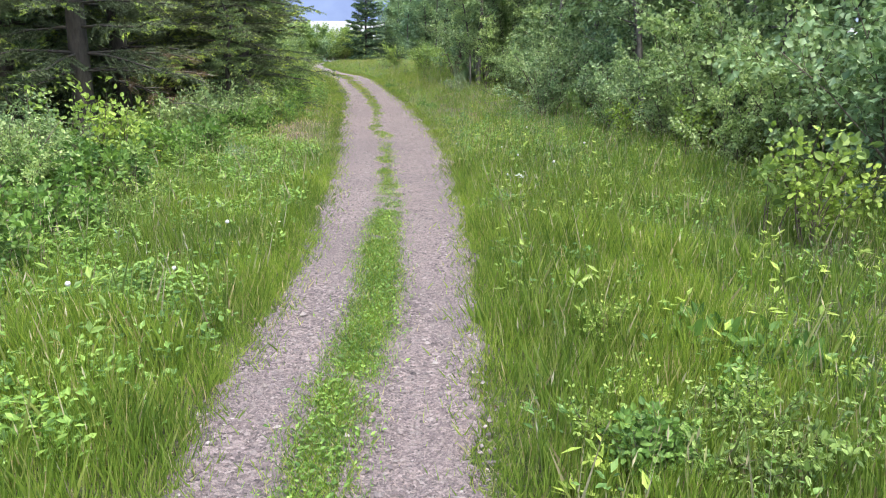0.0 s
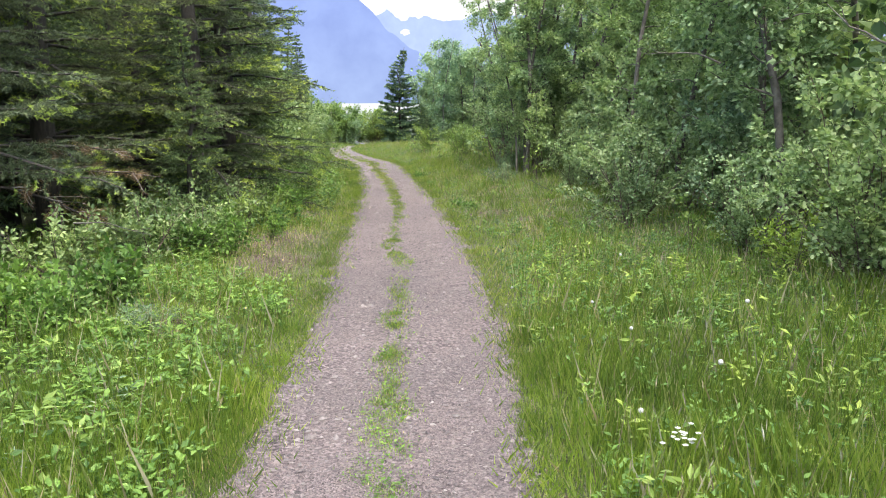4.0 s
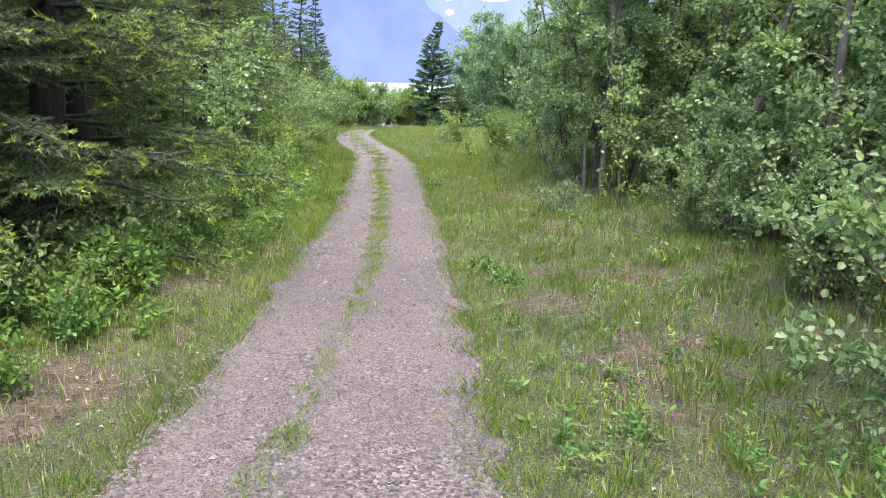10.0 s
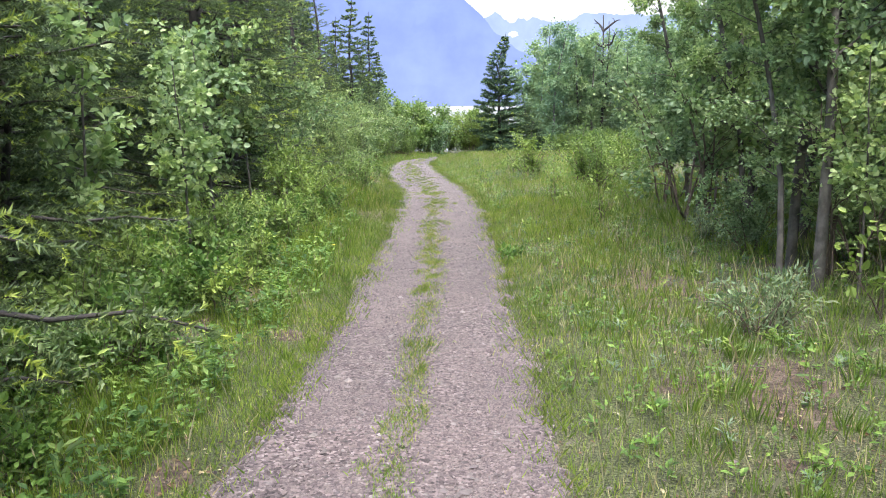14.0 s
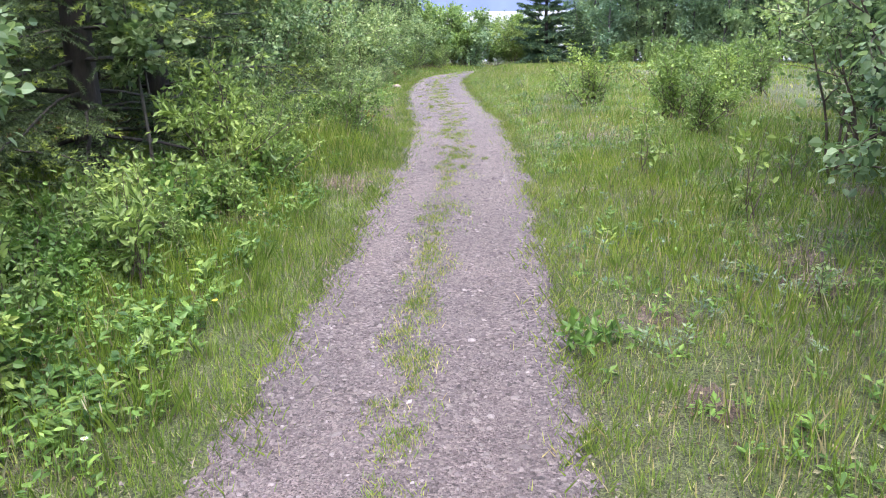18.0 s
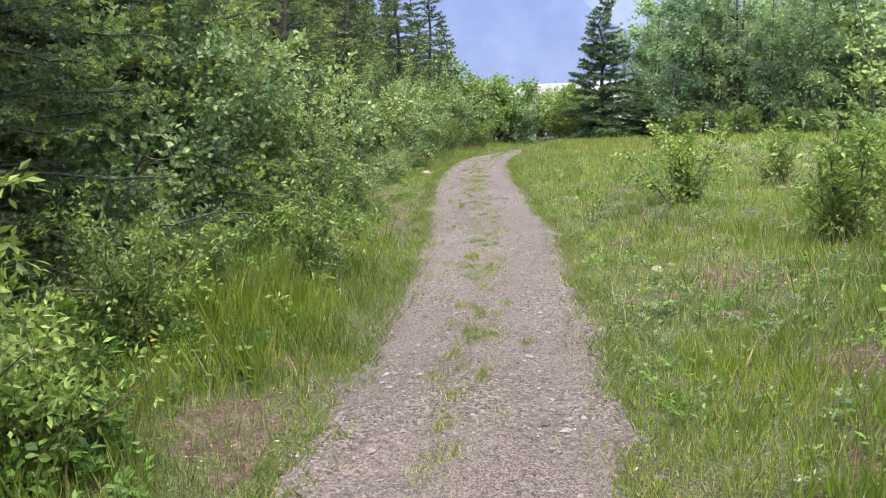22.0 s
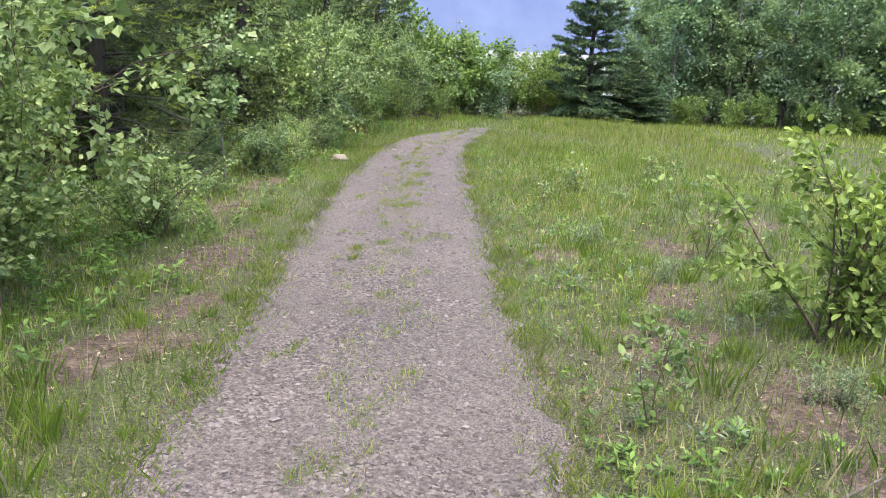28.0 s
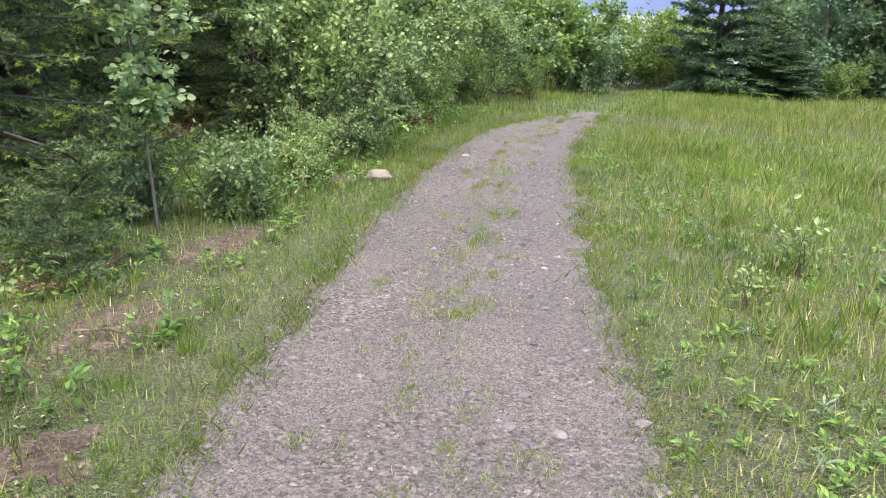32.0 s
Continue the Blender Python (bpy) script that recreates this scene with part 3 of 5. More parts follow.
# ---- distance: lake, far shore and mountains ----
# backdrop colour graded by height, with the air's haze already mixed in
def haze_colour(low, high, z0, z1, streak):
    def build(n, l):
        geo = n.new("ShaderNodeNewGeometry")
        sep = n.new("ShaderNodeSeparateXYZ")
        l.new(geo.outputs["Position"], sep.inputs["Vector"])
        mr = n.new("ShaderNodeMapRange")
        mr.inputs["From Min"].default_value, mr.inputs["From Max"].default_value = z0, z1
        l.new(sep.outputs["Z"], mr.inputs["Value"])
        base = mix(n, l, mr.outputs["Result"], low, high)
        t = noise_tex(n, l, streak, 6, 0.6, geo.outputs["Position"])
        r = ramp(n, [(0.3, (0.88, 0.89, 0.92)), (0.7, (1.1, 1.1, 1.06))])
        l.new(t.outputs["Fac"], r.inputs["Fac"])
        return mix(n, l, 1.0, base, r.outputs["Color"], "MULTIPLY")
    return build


# haze painted into both ranges as blue glow, paler for the farther one
HAZE = glow_mat("mountain_painted_haze", haze_colour((0.127, 0.162, 0.282), (0.113, 0.148, 0.296), -30, 330, 0.006))
HAZE_FAR = glow_mat("range_painted_haze", haze_colour((0.175, 0.212, 0.318), (0.165, 0.205, 0.318), -30, 330, 0.01))
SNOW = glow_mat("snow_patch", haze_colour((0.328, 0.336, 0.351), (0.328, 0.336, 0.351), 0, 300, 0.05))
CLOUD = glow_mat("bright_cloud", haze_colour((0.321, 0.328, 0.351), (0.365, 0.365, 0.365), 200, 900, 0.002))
# the sky's reflection on the water, put in as an even pale glow
LAKE = glow_mat("glowing_lake", haze_colour((0.307, 0.321, 0.343), (0.307, 0.321, 0.343), -40, 0, 0.02))


def ridge(name, y, pts, mat, label, depth=300.0):
    """A range of mountains: a rugged slope that leans back from the shore."""
    xs = np.arange(pts[0][0], pts[-1][0], 12.0)
    top = np.interp(xs, [p[0] for p in pts], [p[1] for p in pts])
    r = np.random.default_rng(int(y))
    top = top + np.convolve(r.normal(0, 9, len(xs)), np.ones(3) / 3, "same")
    rows = 14
    V = []
    for k in range(rows):
        u = k / (rows - 1)
        rough = np.convolve(r.normal(0, 40, len(xs)), np.ones(4) / 4, "same") * (u * (1 - u) * 4)
        V.append(np.stack([xs, np.full(len(xs), y) + depth * u + rough, -26 + (top + 26) * u], 1))
    nx = len(xs)
    i = (np.arange(rows - 1)[:, None] * nx + np.arange(nx - 1)[None]).ravel()
    me = mesh_of(name, np.concatenate(V), np.stack([i, i + 1, i + nx + 1, i + nx], 1), mat, smooth=True)
    return tagged(new(name, me), label, "mountain", kind="structure")


ridge("backdrop_mountain", 3000, [(-4000, 380), (-1500, 520), (-700, 430), (-515, 408), (-440, 420), (-370, 396), (-325, 416), (-305, 404), (-250, 433), (-200, 390), (-155, 346), (-105, 300), (-60, 250), (10, 205), (120, 130), (300, 60), (800, -10), (4000, -20)], HAZE, "blue mountain beyond a lake with haze painted in", 250.0)
ridge("backdrop_range", 3350, [(-4000, 250), (-300, 300), (-118, 338), (-72, 355), (-3, 320), (42, 332), (99, 322), (168, 300), (305, 344), (600, 330), (1500, 420), (4000, 400)], HAZE_FAR, "distant mountain range made paler by painted haze", 120.0)
rs = np.random.default_rng(3)
ang = np.linspace(0, 2 * np.pi, 15)[:-1]
rim = np.stack([26 * np.cos(ang) * rs.uniform(0.6, 1.15, 14), np.full(14, 0.0), 13 * np.sin(ang) * rs.uniform(0.5, 1.2, 14)], 1) + np.array([0, 3340, 258])
tagged(new("backdrop_snow", mesh_of("snow", np.concatenate([rim, [[0, 3338, 258]]]), np.array([[k, (k + 1) % 14, 14] for k in range(14)]), SNOW)), "small white snow patch on a mountain", "snow", kind="structure")
bm = bmesh.new()
bmesh.ops.create_grid(bm, x_segments=30, y_segments=12, size=1)
for v in bm.verts:
    v.co = Vector((v.co.x * 4200, 4300 - 250 * math.cos(v.co.x * 2), 850 + v.co.y * 900))
me = bpy.data.meshes.new("cloud")
bm.to_mesh(me)
me.materials.append(CLOUD)
tagged(new("backdrop_cloud", me), "bright white cloud above the mountains", "cloud", kind="structure")
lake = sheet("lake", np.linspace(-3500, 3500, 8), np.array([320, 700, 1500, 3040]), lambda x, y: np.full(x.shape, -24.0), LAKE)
tagged(new("water", lake), "pale lake in the distance, sky reflection painted as glow", "lake", kind="structure")


# ---- trees: spruces ----
ra = np.random.default_rng(5)


def turn():
    return float(ra.uniform(0, 6.28))


SPRUCE_BIG = [conifer("spruce_a", 11, 9.5, 2.1, 0.05, 32, NEEDLE, NEEDLE_TIP, 0.17, -1.0), conifer("spruce_b", 12, 8.5, 2.1, 0.05, 30, NEEDLE, NEEDLE_TIP, 0.15, -1.0), conifer("spruce_c", 13, 10.5, 2.0, 0.1, 32, NEEDLE_OLD, NEEDLE_TIP, 0.17, -1.0)]
SPRUCE_THIN = [conifer("spruce_d", 14, 7.0, 1.7, 0.03, 30, NEEDLE, NEEDLE_TIP, 0.12, 0.0, 15, 8, 0.075, wide=0.17, high=1.5), conifer("spruce_e", 15, 9.0, 2.0, 0.03, 30, NEEDLE, NEEDLE_TIP, 0.14, 0.02, 14, 8, 0.09, wide=0.17, high=1.5)]
BIG_SPOTS = [(-4.2, 12.2, 2, 0.9, 0.95), (-2.75, 16.2, 2, 3.3, 0.85), (-5.3, 15.4, 0, 2.9, 0.95), (-5.0, 25.4, 1, 3.0, 0.9), (-4.55, 29.4, 0, 1.1, 0.9), (-5.2, 32.4, 1, 4.2, 1.0), (-5.6, 20.8, 1, 1.1, 0.95), (-4.3, 14.4, 2, 0.3, 1.0), (-2.65, 17.5, 0, 4.0, 1.0), (-4.4, 18.3, 1, 1.0, 0.85), (-3.45, 19.7, 0, 5.1, 0.95), (-5.0, 23.4, 1, 1.0, 0.95), (-4.15, 27.2, 0, 2.2, 0.95), (-7.1, 41.3, 1, 2.5, 0.95), (-6.1, 39.3, 0, 1.5, 0.8), (-6.6, 44.6, 0, 0.5, 0.75)]
for x, y, k, a, s in BIG_SPOTS:
    plant("spruce_tree", SPRUCE_BIG[k], x, y, "dark green spruce with yellow-green young tips and drooping boughs", "tree", a, s, "spruces beside the track")
THIN_SPOTS = [(-5.6, 13.2, 0), (-6.2, 9.5, 1), (-6.8, 13, 0), (-6.0, 17.5, 1), (-6.8, 21, 1), (-5.6, 25.8, 0), (-7.6, 25.5, 1), (-6.6, 31.5, 1), (-8.5, 30, 0), (-7.2, 34, 0), (-8.6, 37, 1), (-8.2, 45, 1), (-5.9, 33.0, 0), (-7.4, 49.5, 0), (-6.0, 47.6, 1), (-6.1, 50.0, 0), (-6.2, 53.0, 1), (-6.4, 56.2, 0), (-8.0, 54, 1), (-9.5, 60, 1), (-10.5, 50, 0), (-9.5, 20, 0), (-9.5, 15, 1), (-9.0, 41, 1)]
for x, y, k in THIN_SPOTS:
    plant("spruce_tree", SPRUCE_THIN[k], x, y, "slender dark green spruce deeper in the wood", "tree", turn(), 0.75 if y > 45 else float(ra.uniform(0.85, 1.1)), "spruces in the wood")
LONE = conifer("lone_spruce", 21, 6.7, 2.05, 0.03, 30, NEEDLE_BLUE, NEEDLE_TIP, 0.12, 0.0, 34, 8, 0.1, 0.25, 0.85, 0.15)
plant("spruce_tree", LONE, -0.15, 60.8, "lone dark blue-green spruce at the end of a meadow", "tree")
plant("spruce_tree", LONE, 1.55, 60.2, "small spreading spruce beside a taller one", "tree", 2.0, 0.9).scale = (0.75, 0.75, 0.34)
YOUNG = conifer("young_spruce", 22, 1.2, 0.7, 0.02, 10, NEEDLE, NEEDLE_TIP, 0.02, 0.0, 16, 6, 0.04, 0.4, 0.8)
plant("young_spruce", SPRUCE_THIN[0], -2.45, 14.3, "young dark spruce with a leafless brown base", "tree", 0.4, 0.4)
plant("young_spruce", SPRUCE_THIN[0], -2.9, 20.4, "young spruce with yellow-green tips at the edge of a wood", "tree", 1.4, 0.4)
plant("young_spruce", YOUNG, -4.75, 38.9, "young bright green spruce seedling beside a bush", "tree", 0, 0.75)

# ---- trees: aspens of the thicket and the far grove ----
ASPENS = [broadleaf("aspen_a", 31, 6.3, 0.1, 1.5, 28, 11500, ASPEN, 0.064, 0.055, BARK_GREY, round_=False, spread=0.07, twigs=7), broadleaf("aspen_b", 32, 5.4, 0.07, 1.45, 26, 11000, ASPEN, 0.064, 0.05, BARK_GREY, round_=False, spread=0.07, twigs=7), broadleaf("aspen_c", 33, 7.2, 0.2, 1.4, 26, 11000, ASPEN, 0.06, 0.05, BARK_GREY, round_=False, spread=0.07, twigs=7)]
for x, y, k, s in [(4.3, 12.3, 2, 1.0), (2.97, 22.05, 2, 0.9), (2.9, 21.25, 2, 0.95), (2.72, 21.55, 2, 0.55), (3.05, 25.9, 1, 0.85), (3.3, 27.6, 2, 0.75), (3.9, 29.0, 1, 0.8), (4.6, 30.4, 1, 0.75), (4.4, 27.4, 0, 0.9), (3.55, 23.4, 0, 1.0), (4.2, 24.4, 2, 1.0), (3.3, 23.0, 2, 0.8), (3.9, 23.2, 2, 0.85), (4.5, 23.8, 2, 0.8), (3.2, 24.3, 2, 0.75), (3.5, 25.2, 1, 0.95), (5.0, 4.6, 0, 1.0), (5.2, 7.0, 1, 1.1), (4.9, 9.2, 0, 1.0), (5.1, 11.0, 1, 1.1), (4.6, 13.6, 0, 1.05), (4.3, 15.6, 1, 1.0), (4.1, 17.5, 0, 0.95), (4.0, 19.4, 1, 1.0), (4.2, 21.2, 0, 1.0), (5.3, 16.5, 2, 1.0), (5.4, 20.3, 0, 1.0), (5.6, 23.0, 1, 1.0), (5.2, 26.2, 0, 0.9), (6.5, 28.2, 1, 0.85), (6.2, 12.5, 2, 1.0)]:
    plant("aspen_tree", ASPENS[k], x, y, "young aspen with grey bark and dense rounded leaves", "tree", turn(), s, "aspens beside the track")
# the grove's hazy paleness is painted into its leaf colour
GROVE = [broadleaf("grove_a", 41, 7.0, 0.03, 2.0, 24, 10000, ASPEN_FAR, 0.12, 0.07, BARK_GREY, spread=0.22, round_=False, twigs=3), broadleaf("grove_b", 42, 6.2, 0.03, 1.9, 24, 9000, ASPEN_FAR, 0.12, 0.07, BARK_GREY, spread=0.22, round_=False, twigs=3)]
plant("aspen_tree", GROVE[0], 1.5, 65.0, "pale green aspen in a distant grove", "tree", 1.0, 0.75, "distant aspen grove")
for k in range(45):
    x, y = 2.6 + (k % 15) * 1.5 + ra.uniform(-0.5, 0.5), 63.0 + (k // 15) * 3.0 + ra.uniform(-1.3, 1.3)
    plant("aspen_tree", GROVE[k % 2], x, y, "pale green aspen in a distant grove", "tree", turn(), float(ra.uniform(0.9, 1.2)), "distant aspen grove")
BACK = broadleaf("grove_c", 43, 6.5, 0.02, 2.2, 16, 1600, ASPEN_FAR, 0.24, 0.07, BARK_GREY, spread=0.35, round_=False, twigs=3)
for k in range(20):
    plant("aspen_tree", BACK, 2.2 + k * 1.25, 71.5 + ra.uniform(-1.2, 1.2), "pale green aspen at the back of a grove", "tree", turn(), float(ra.uniform(1.0, 1.3)), "distant aspen grove")
FILL_SPRUCE = conifer("fill_spruce", 16, 8.5, 2.2, 0.02, 18, NEEDLE, NEEDLE, 0.14, 0.0, 8, 5, 0.2, wide=0.17)
FILL = [broadleaf("fill_a", 44, 6.5, 0.02, 2.2, 16, 1500, ASPEN, 0.24, 0.07, BARK_GREY, spread=0.35, round_=False, twigs=3), broadleaf("fill_b", 45, 5.5, 0.02, 2.2, 16, 1500, ASPEN, 0.24, 0.07, BARK_GREY, spread=0.35, round_=False, twigs=3)]
for k in range(44):
    x, y = 7.0 + (k % 2) * 2.6 + ra.uniform(-0.5, 0.5), 1.0 + (k // 2) * 1.45 + ra.uniform(-0.5, 0.5)
    plant("aspen_tree", FILL[k % 2], x, y, "leafy aspen deep in a thicket", "tree", turn(), float(ra.uniform(0.8, 1.1)), "aspens in the thicket")
for k in range(20):
    x, y = 13.0 + ra.uniform(-2.0, 6.0), 34.0 + k * 1.5
    plant("aspen_tree", FILL[k % 2], x, y, "leafy aspen beyond a meadow", "tree", turn(), float(ra.uniform(0.8, 1.1)), "aspens in the thicket")
for k in range(26):
    plant("spruce_tree", FILL_SPRUCE, -13.5 + ra.uniform(-2, 1), 3.0 + k * 2.4, "dark spruce deep in the wood", "tree", turn(), float(ra.uniform(0.8, 1.1)), "spruces in the wood")
    x, y = -9.5 + ra.uniform(-3.0, 0.5), 2.0 + k * 2.3
    plant("spruce_tree", FILL_SPRUCE, x, y, "dark spruce deep in the wood", "tree", turn(), float(ra.uniform(0.7, 1.0)), "spruces in the wood")


for k in range(34):
    x, y = -10.5 + ra.uniform(-3.5, 1.5), 6.0 + k * 1.75
    plant("spruce_tree", FILL_SPRUCE, x, y, "dark spruce deep in the wood", "tree", turn(), float(ra.uniform(0.75, 1.1)), "spruces in the wood")


# ---- dead lower boughs of a spruce ----
def dead_bough(x, y, dz, ang, ln, seed):
    r = np.random.default_rng(seed)
    ob = thing("dead_bough", x, y, ground_z(x, y) + dz, "dead brown spruce bough with dry needles over undergrowth", "branch", "dead spruce boughs")
    p, q = limb(r, (0, 0, 0), (math.cos(ang), math.sin(ang), 0.05), ln, 0.016, 7, 0.15, 0.06)
    part("stem", mesh_of("bough_stem", *tubes([(p, q)], 6), BARK_DARK, smooth=True), ob)
    lines = []
    for k in range(22):
        e = 1 + k % 6
        side = np.cross(unit(p[e] - p[e - 1]), (0, 0, 1)) * (1 if k % 2 else -1)
        a, b = limb(r, p[e], unit(p[e] - p[e - 1]) * 0.8 + side + r.normal(0, 0.15, 3), ln * r.uniform(0.15, 0.32), 0.005, 4, 0.1, 0.12)
        lines.append((a, b))
    part("twigs", mesh_of("bough_twigs", *tubes(lines, 3), BARK_DEAD, smooth=True), ob)
    tagged(part("needles", mesh_of("bough_needles", *spray(r, lines, 2600, 0.02, 0.035, 0.14, start=0.05, round_=False), NEEDLE_DEAD), ob), kind="stuff")


for k, (x, y, dz, ang, ln) in enumerate([(-3.9, 12.5, 1.0, 0.35, 1.5), (-3.9, 12.3, 0.85, -0.15, 1.4), (-3.8, 12.6, 1.25, 0.1, 1.2)]):
    dead_bough(x, y, dz, ang, ln, 300 + k)


# ---- a dead snag above the grove ----
def snag(x, y):
    r = np.random.default_rng(9)
    ob = thing("dead_tree", x, y, ground_z(x, y), "bare dead tree with forked grey limbs above a grove", "tree")
    p, q = limb(r, (0, 0, -0.2), (0.03, 0, 1), 8.4, 0.11, 9, 0, 0.05)
    part("trunk", mesh_of("snag_trunk", *tubes([(p, q)], 7), BARK_DARK, smooth=True), ob)
    a, b = limb(r, p[3] + [0.1, 0, 0], (0.1, 0.05, 1), 5.2, 0.08, 8, 0, 0.06)
    part("trunk", mesh_of("snag_second_trunk", *tubes([(a, b)], 7), BARK_DARK, smooth=True), ob)
    for h, dx, dz, ln in ((6, -0.9, 1.2, 3.0), (7, -0.5, 1.2, 1.7), (7, 0.9, 0.7, 1.8), (8, 0.5, 0.8, 1.3), (8, -0.4, 1.0, 1.0), (6, 0.9, 0.5, 1.8)):
        a, b = limb(r, p[h], (dx, r.normal(0, 0.3), dz), ln, 0.085, 8, 1.5 if ln > 2.5 else 0.3, 0.22)
        part("branch", mesh_of("snag_branch", *tubes([(a, b)], 5), BARK_DARK, smooth=True), ob)
        for e in (3, 5):
            c, d = limb(r, a[e], unit(a[e + 1] - a[e]) + r.normal(0, 0.6, 3), ln * 0.35, 0.035, 5, 0, 0.25)
            part("branch", mesh_of("snag_side_branch", *tubes([(c, d)], 4), BARK_DARK, smooth=True), ob)


snag(6.0, 64.9)

# ---- bushes ----
BUSH_TALL = [bush("bush_a", 51, 3.2, 2.5, 16, 7200, DOGWOOD, 0.074, ratio=0.78, round_=False, spread=0.055, low=0.05, twigs=9), bush("bush_b", 52, 2.2, 2.2, 15, 6500, ASPEN, 0.066, ratio=0.85, round_=False, spread=0.055, low=0.05, twigs=8)]
BUSH_MID = [bush("bush_c", 53, 1.5, 1.7, 14, 5000, ASPEN, 0.047, ratio=0.8, spread=0.05, low=0.05, twigs=8), bush("bush_d", 54, 1.4, 1.6, 14, 6500, DOGWOOD, 0.042, spread=0.05, low=0.05, round_=False, twigs=8)]
BUSH_LOW = [bush("bush_e", 55, 0.75, 1.2, 16, 2600, DOGWOOD, 0.052, spread=0.04, low=0.05, round_=False), bush("bush_f", 56, 0.6, 1.1, 16, 1700, FORB, 0.062, spread=0.04, low=0.05, round_=False)]
WILLOW_TALL = bush("willow_a", 61, 2.3, 2.1, 14, 3600, WILLOW, 0.085, ratio=0.42, spread=0.07, low=0.05, round_=False, twigs=8)
WILLOW_MID = [bush("willow_b", 62, 1.25, 1.35, 12, 2600, WILLOW, 0.07, ratio=0.42, spread=0.045, low=0.1, round_=False, twigs=8), bush("willow_c", 63, 1.35, 1.12, 12, 2000, WILLOW, 0.056, ratio=0.62, spread=0.06, low=0.12, stem_r=0.012, twigs=7)]
FAR_BUSH = [bush("far_bush_a", 66, 2.4, 2.6, 14, 4200, ASPEN, 0.1, ratio=0.75, spread=0.09, low=0.03, twigs=6, round_=False), bush("far_bush_b", 67, 3.4, 3.0, 14, 5000, WILLOW, 0.12, ratio=0.8, spread=0.1, low=0.03, twigs=6, round_=False)]
for x, y, s in [(4.50, 5.6, 1.0), (4.40, 7.6, 0.9), (4.30, 9.4, 0.95), (4.48, 11.0, 0.9), (4.43, 12.9, 0.75), (4.43, 14.9, 0.9), (4.23, 16.4, 0.85), (4.13, 18.0, 0.8), (4.23, 19.6, 0.7), (4.20, 22.6, 0.7), (4.60, 25.3, 0.8), (5.20, 27.6, 0.9), (5.60, 29.6, 0.8)]:
    plant("bush", BUSH_TALL[1], x, y, "dense bush of young aspen with rounded leaves", "bush", turn(), s, "bushes at the edge of the thicket")
for x, y, s in [(-3.75, 34.4, 0.62), (-4.5, 31.2, 0.95), (-4.6, 32.6, 1.0), (-4.8, 34.0, 1.1), (-4.9, 35.6, 1.05), (-5.6, 36.8, 0.7), (-5.4, 43.6, 0.85), (-5.5, 45.2, 0.9), (-5.6, 46.8, 0.95), (-5.7, 48.6, 0.95), (-5.5, 50.4, 0.9), (-5.2, 52.2, 0.8), (-6.6, 47.8, 1.15), (-6.5, 51.0, 1.1)]:
    plant("bush", BUSH_TALL[0], x, y, "tall grey-green leafy bush in front of spruces", "bush", turn(), s, "bushes in front of the wood")
for x, y, s, k in [(3.05, 13.75, 0.88, 0), (3.6, 11.4, 0.7, 0), (3.75, 18.3, 0.9, 0), (3.55, 22.3, 0.7, 0), (3.5, 16.0, 0.7, 0), (3.35, 18.6, 0.55, 0), (2.9, 22.9, 0.55, 0), (3.9, 10.0, 0.8, 0), (3.9, 8.2, 0.7, 0), (-4.15, 36.9, 0.78, 1), (-4.9, 42.6, 0.7, 1), (-5.1, 44.6, 0.6, 1), (-3.1, 6.9, 0.8, 1), (-3.5, 8.6, 0.8, 1)]:
    plant("bush", BUSH_MID[k], x, y, "leafy waist-high bush with rounded leaves" if k == 0 else "grey-green waist-high leafy bush", "bush", turn(), s, "bushes beside the track")
for x, y, s, k in [(-2.5, 12.4, 1.0, 0), (-2.1, 13.4, 0.9, 0), (-2.6, 13.9, 1.1, 0), (-2.05, 14.6, 0.9, 0), (-2.3, 15.6, 0.95, 0), (-2.0, 16.8, 0.8, 0), (-1.95, 17.7, 0.7, 0), (-2.25, 18.5, 0.8, 0), (-2.1, 19.3, 0.75, 0), (-2.5, 17.3, 0.9, 0), (-2.9, 11.4, 1.0, 0), (-2.6, 9.6, 0.9, 1), (-2.9, 8.2, 1.0, 1), (-2.7, 6.9, 1.0, 1), (-2.1, 21.2, 0.8, 1), (-2.5, 22.4, 0.8, 1), (-2.8, 24.0, 0.8, 1), (-3.2, 26.4, 0.8, 1), (-3.6, 29.6, 0.9, 0), (-3.7, 31.5, 0.8, 0), (-3.8, 33.0, 0.8, 1), (-4.6, 40.6, 0.9, 0), (-4.9, 41.4, 0.9, 0), (-4.6, 41.9, 0.7, 0), (-5.2, 40.2, 0.9, 0), (-4.7, 43.9, 0.6, 0)]:
    plant("bush", BUSH_LOW[k], x, y, "low grey-green bush under spruces" if k == 0 else "low clump of leafy green undergrowth", "bush", turn(), s, "low bushes beside the track")
for x, y, k, s in [(-2.75, 27.05, 0, 1.1), (-2.3, 27.1, 0, 0.65), (1.02, 35.1, 1, 1.0), (2.1, 31.9, 0, 1.05), (2.2, 30.0, 0, 0.75), (2.95, 32.7, 0, 0.9), (3.1, 34.4, 0, 0.9), (2.6, 37.2, 0, 0.85), (3.7, 35.8, 0, 1.0), (4.4, 36.9, 0, 1.1), (-2.35, 30.6, 0, 0.75)]:
    plant("bush", WILLOW_MID[k], x, y, "fresh green willow bush" if k == 0 else "open willow bush with bare curved stems", "bush", turn(), s, "willow bushes")
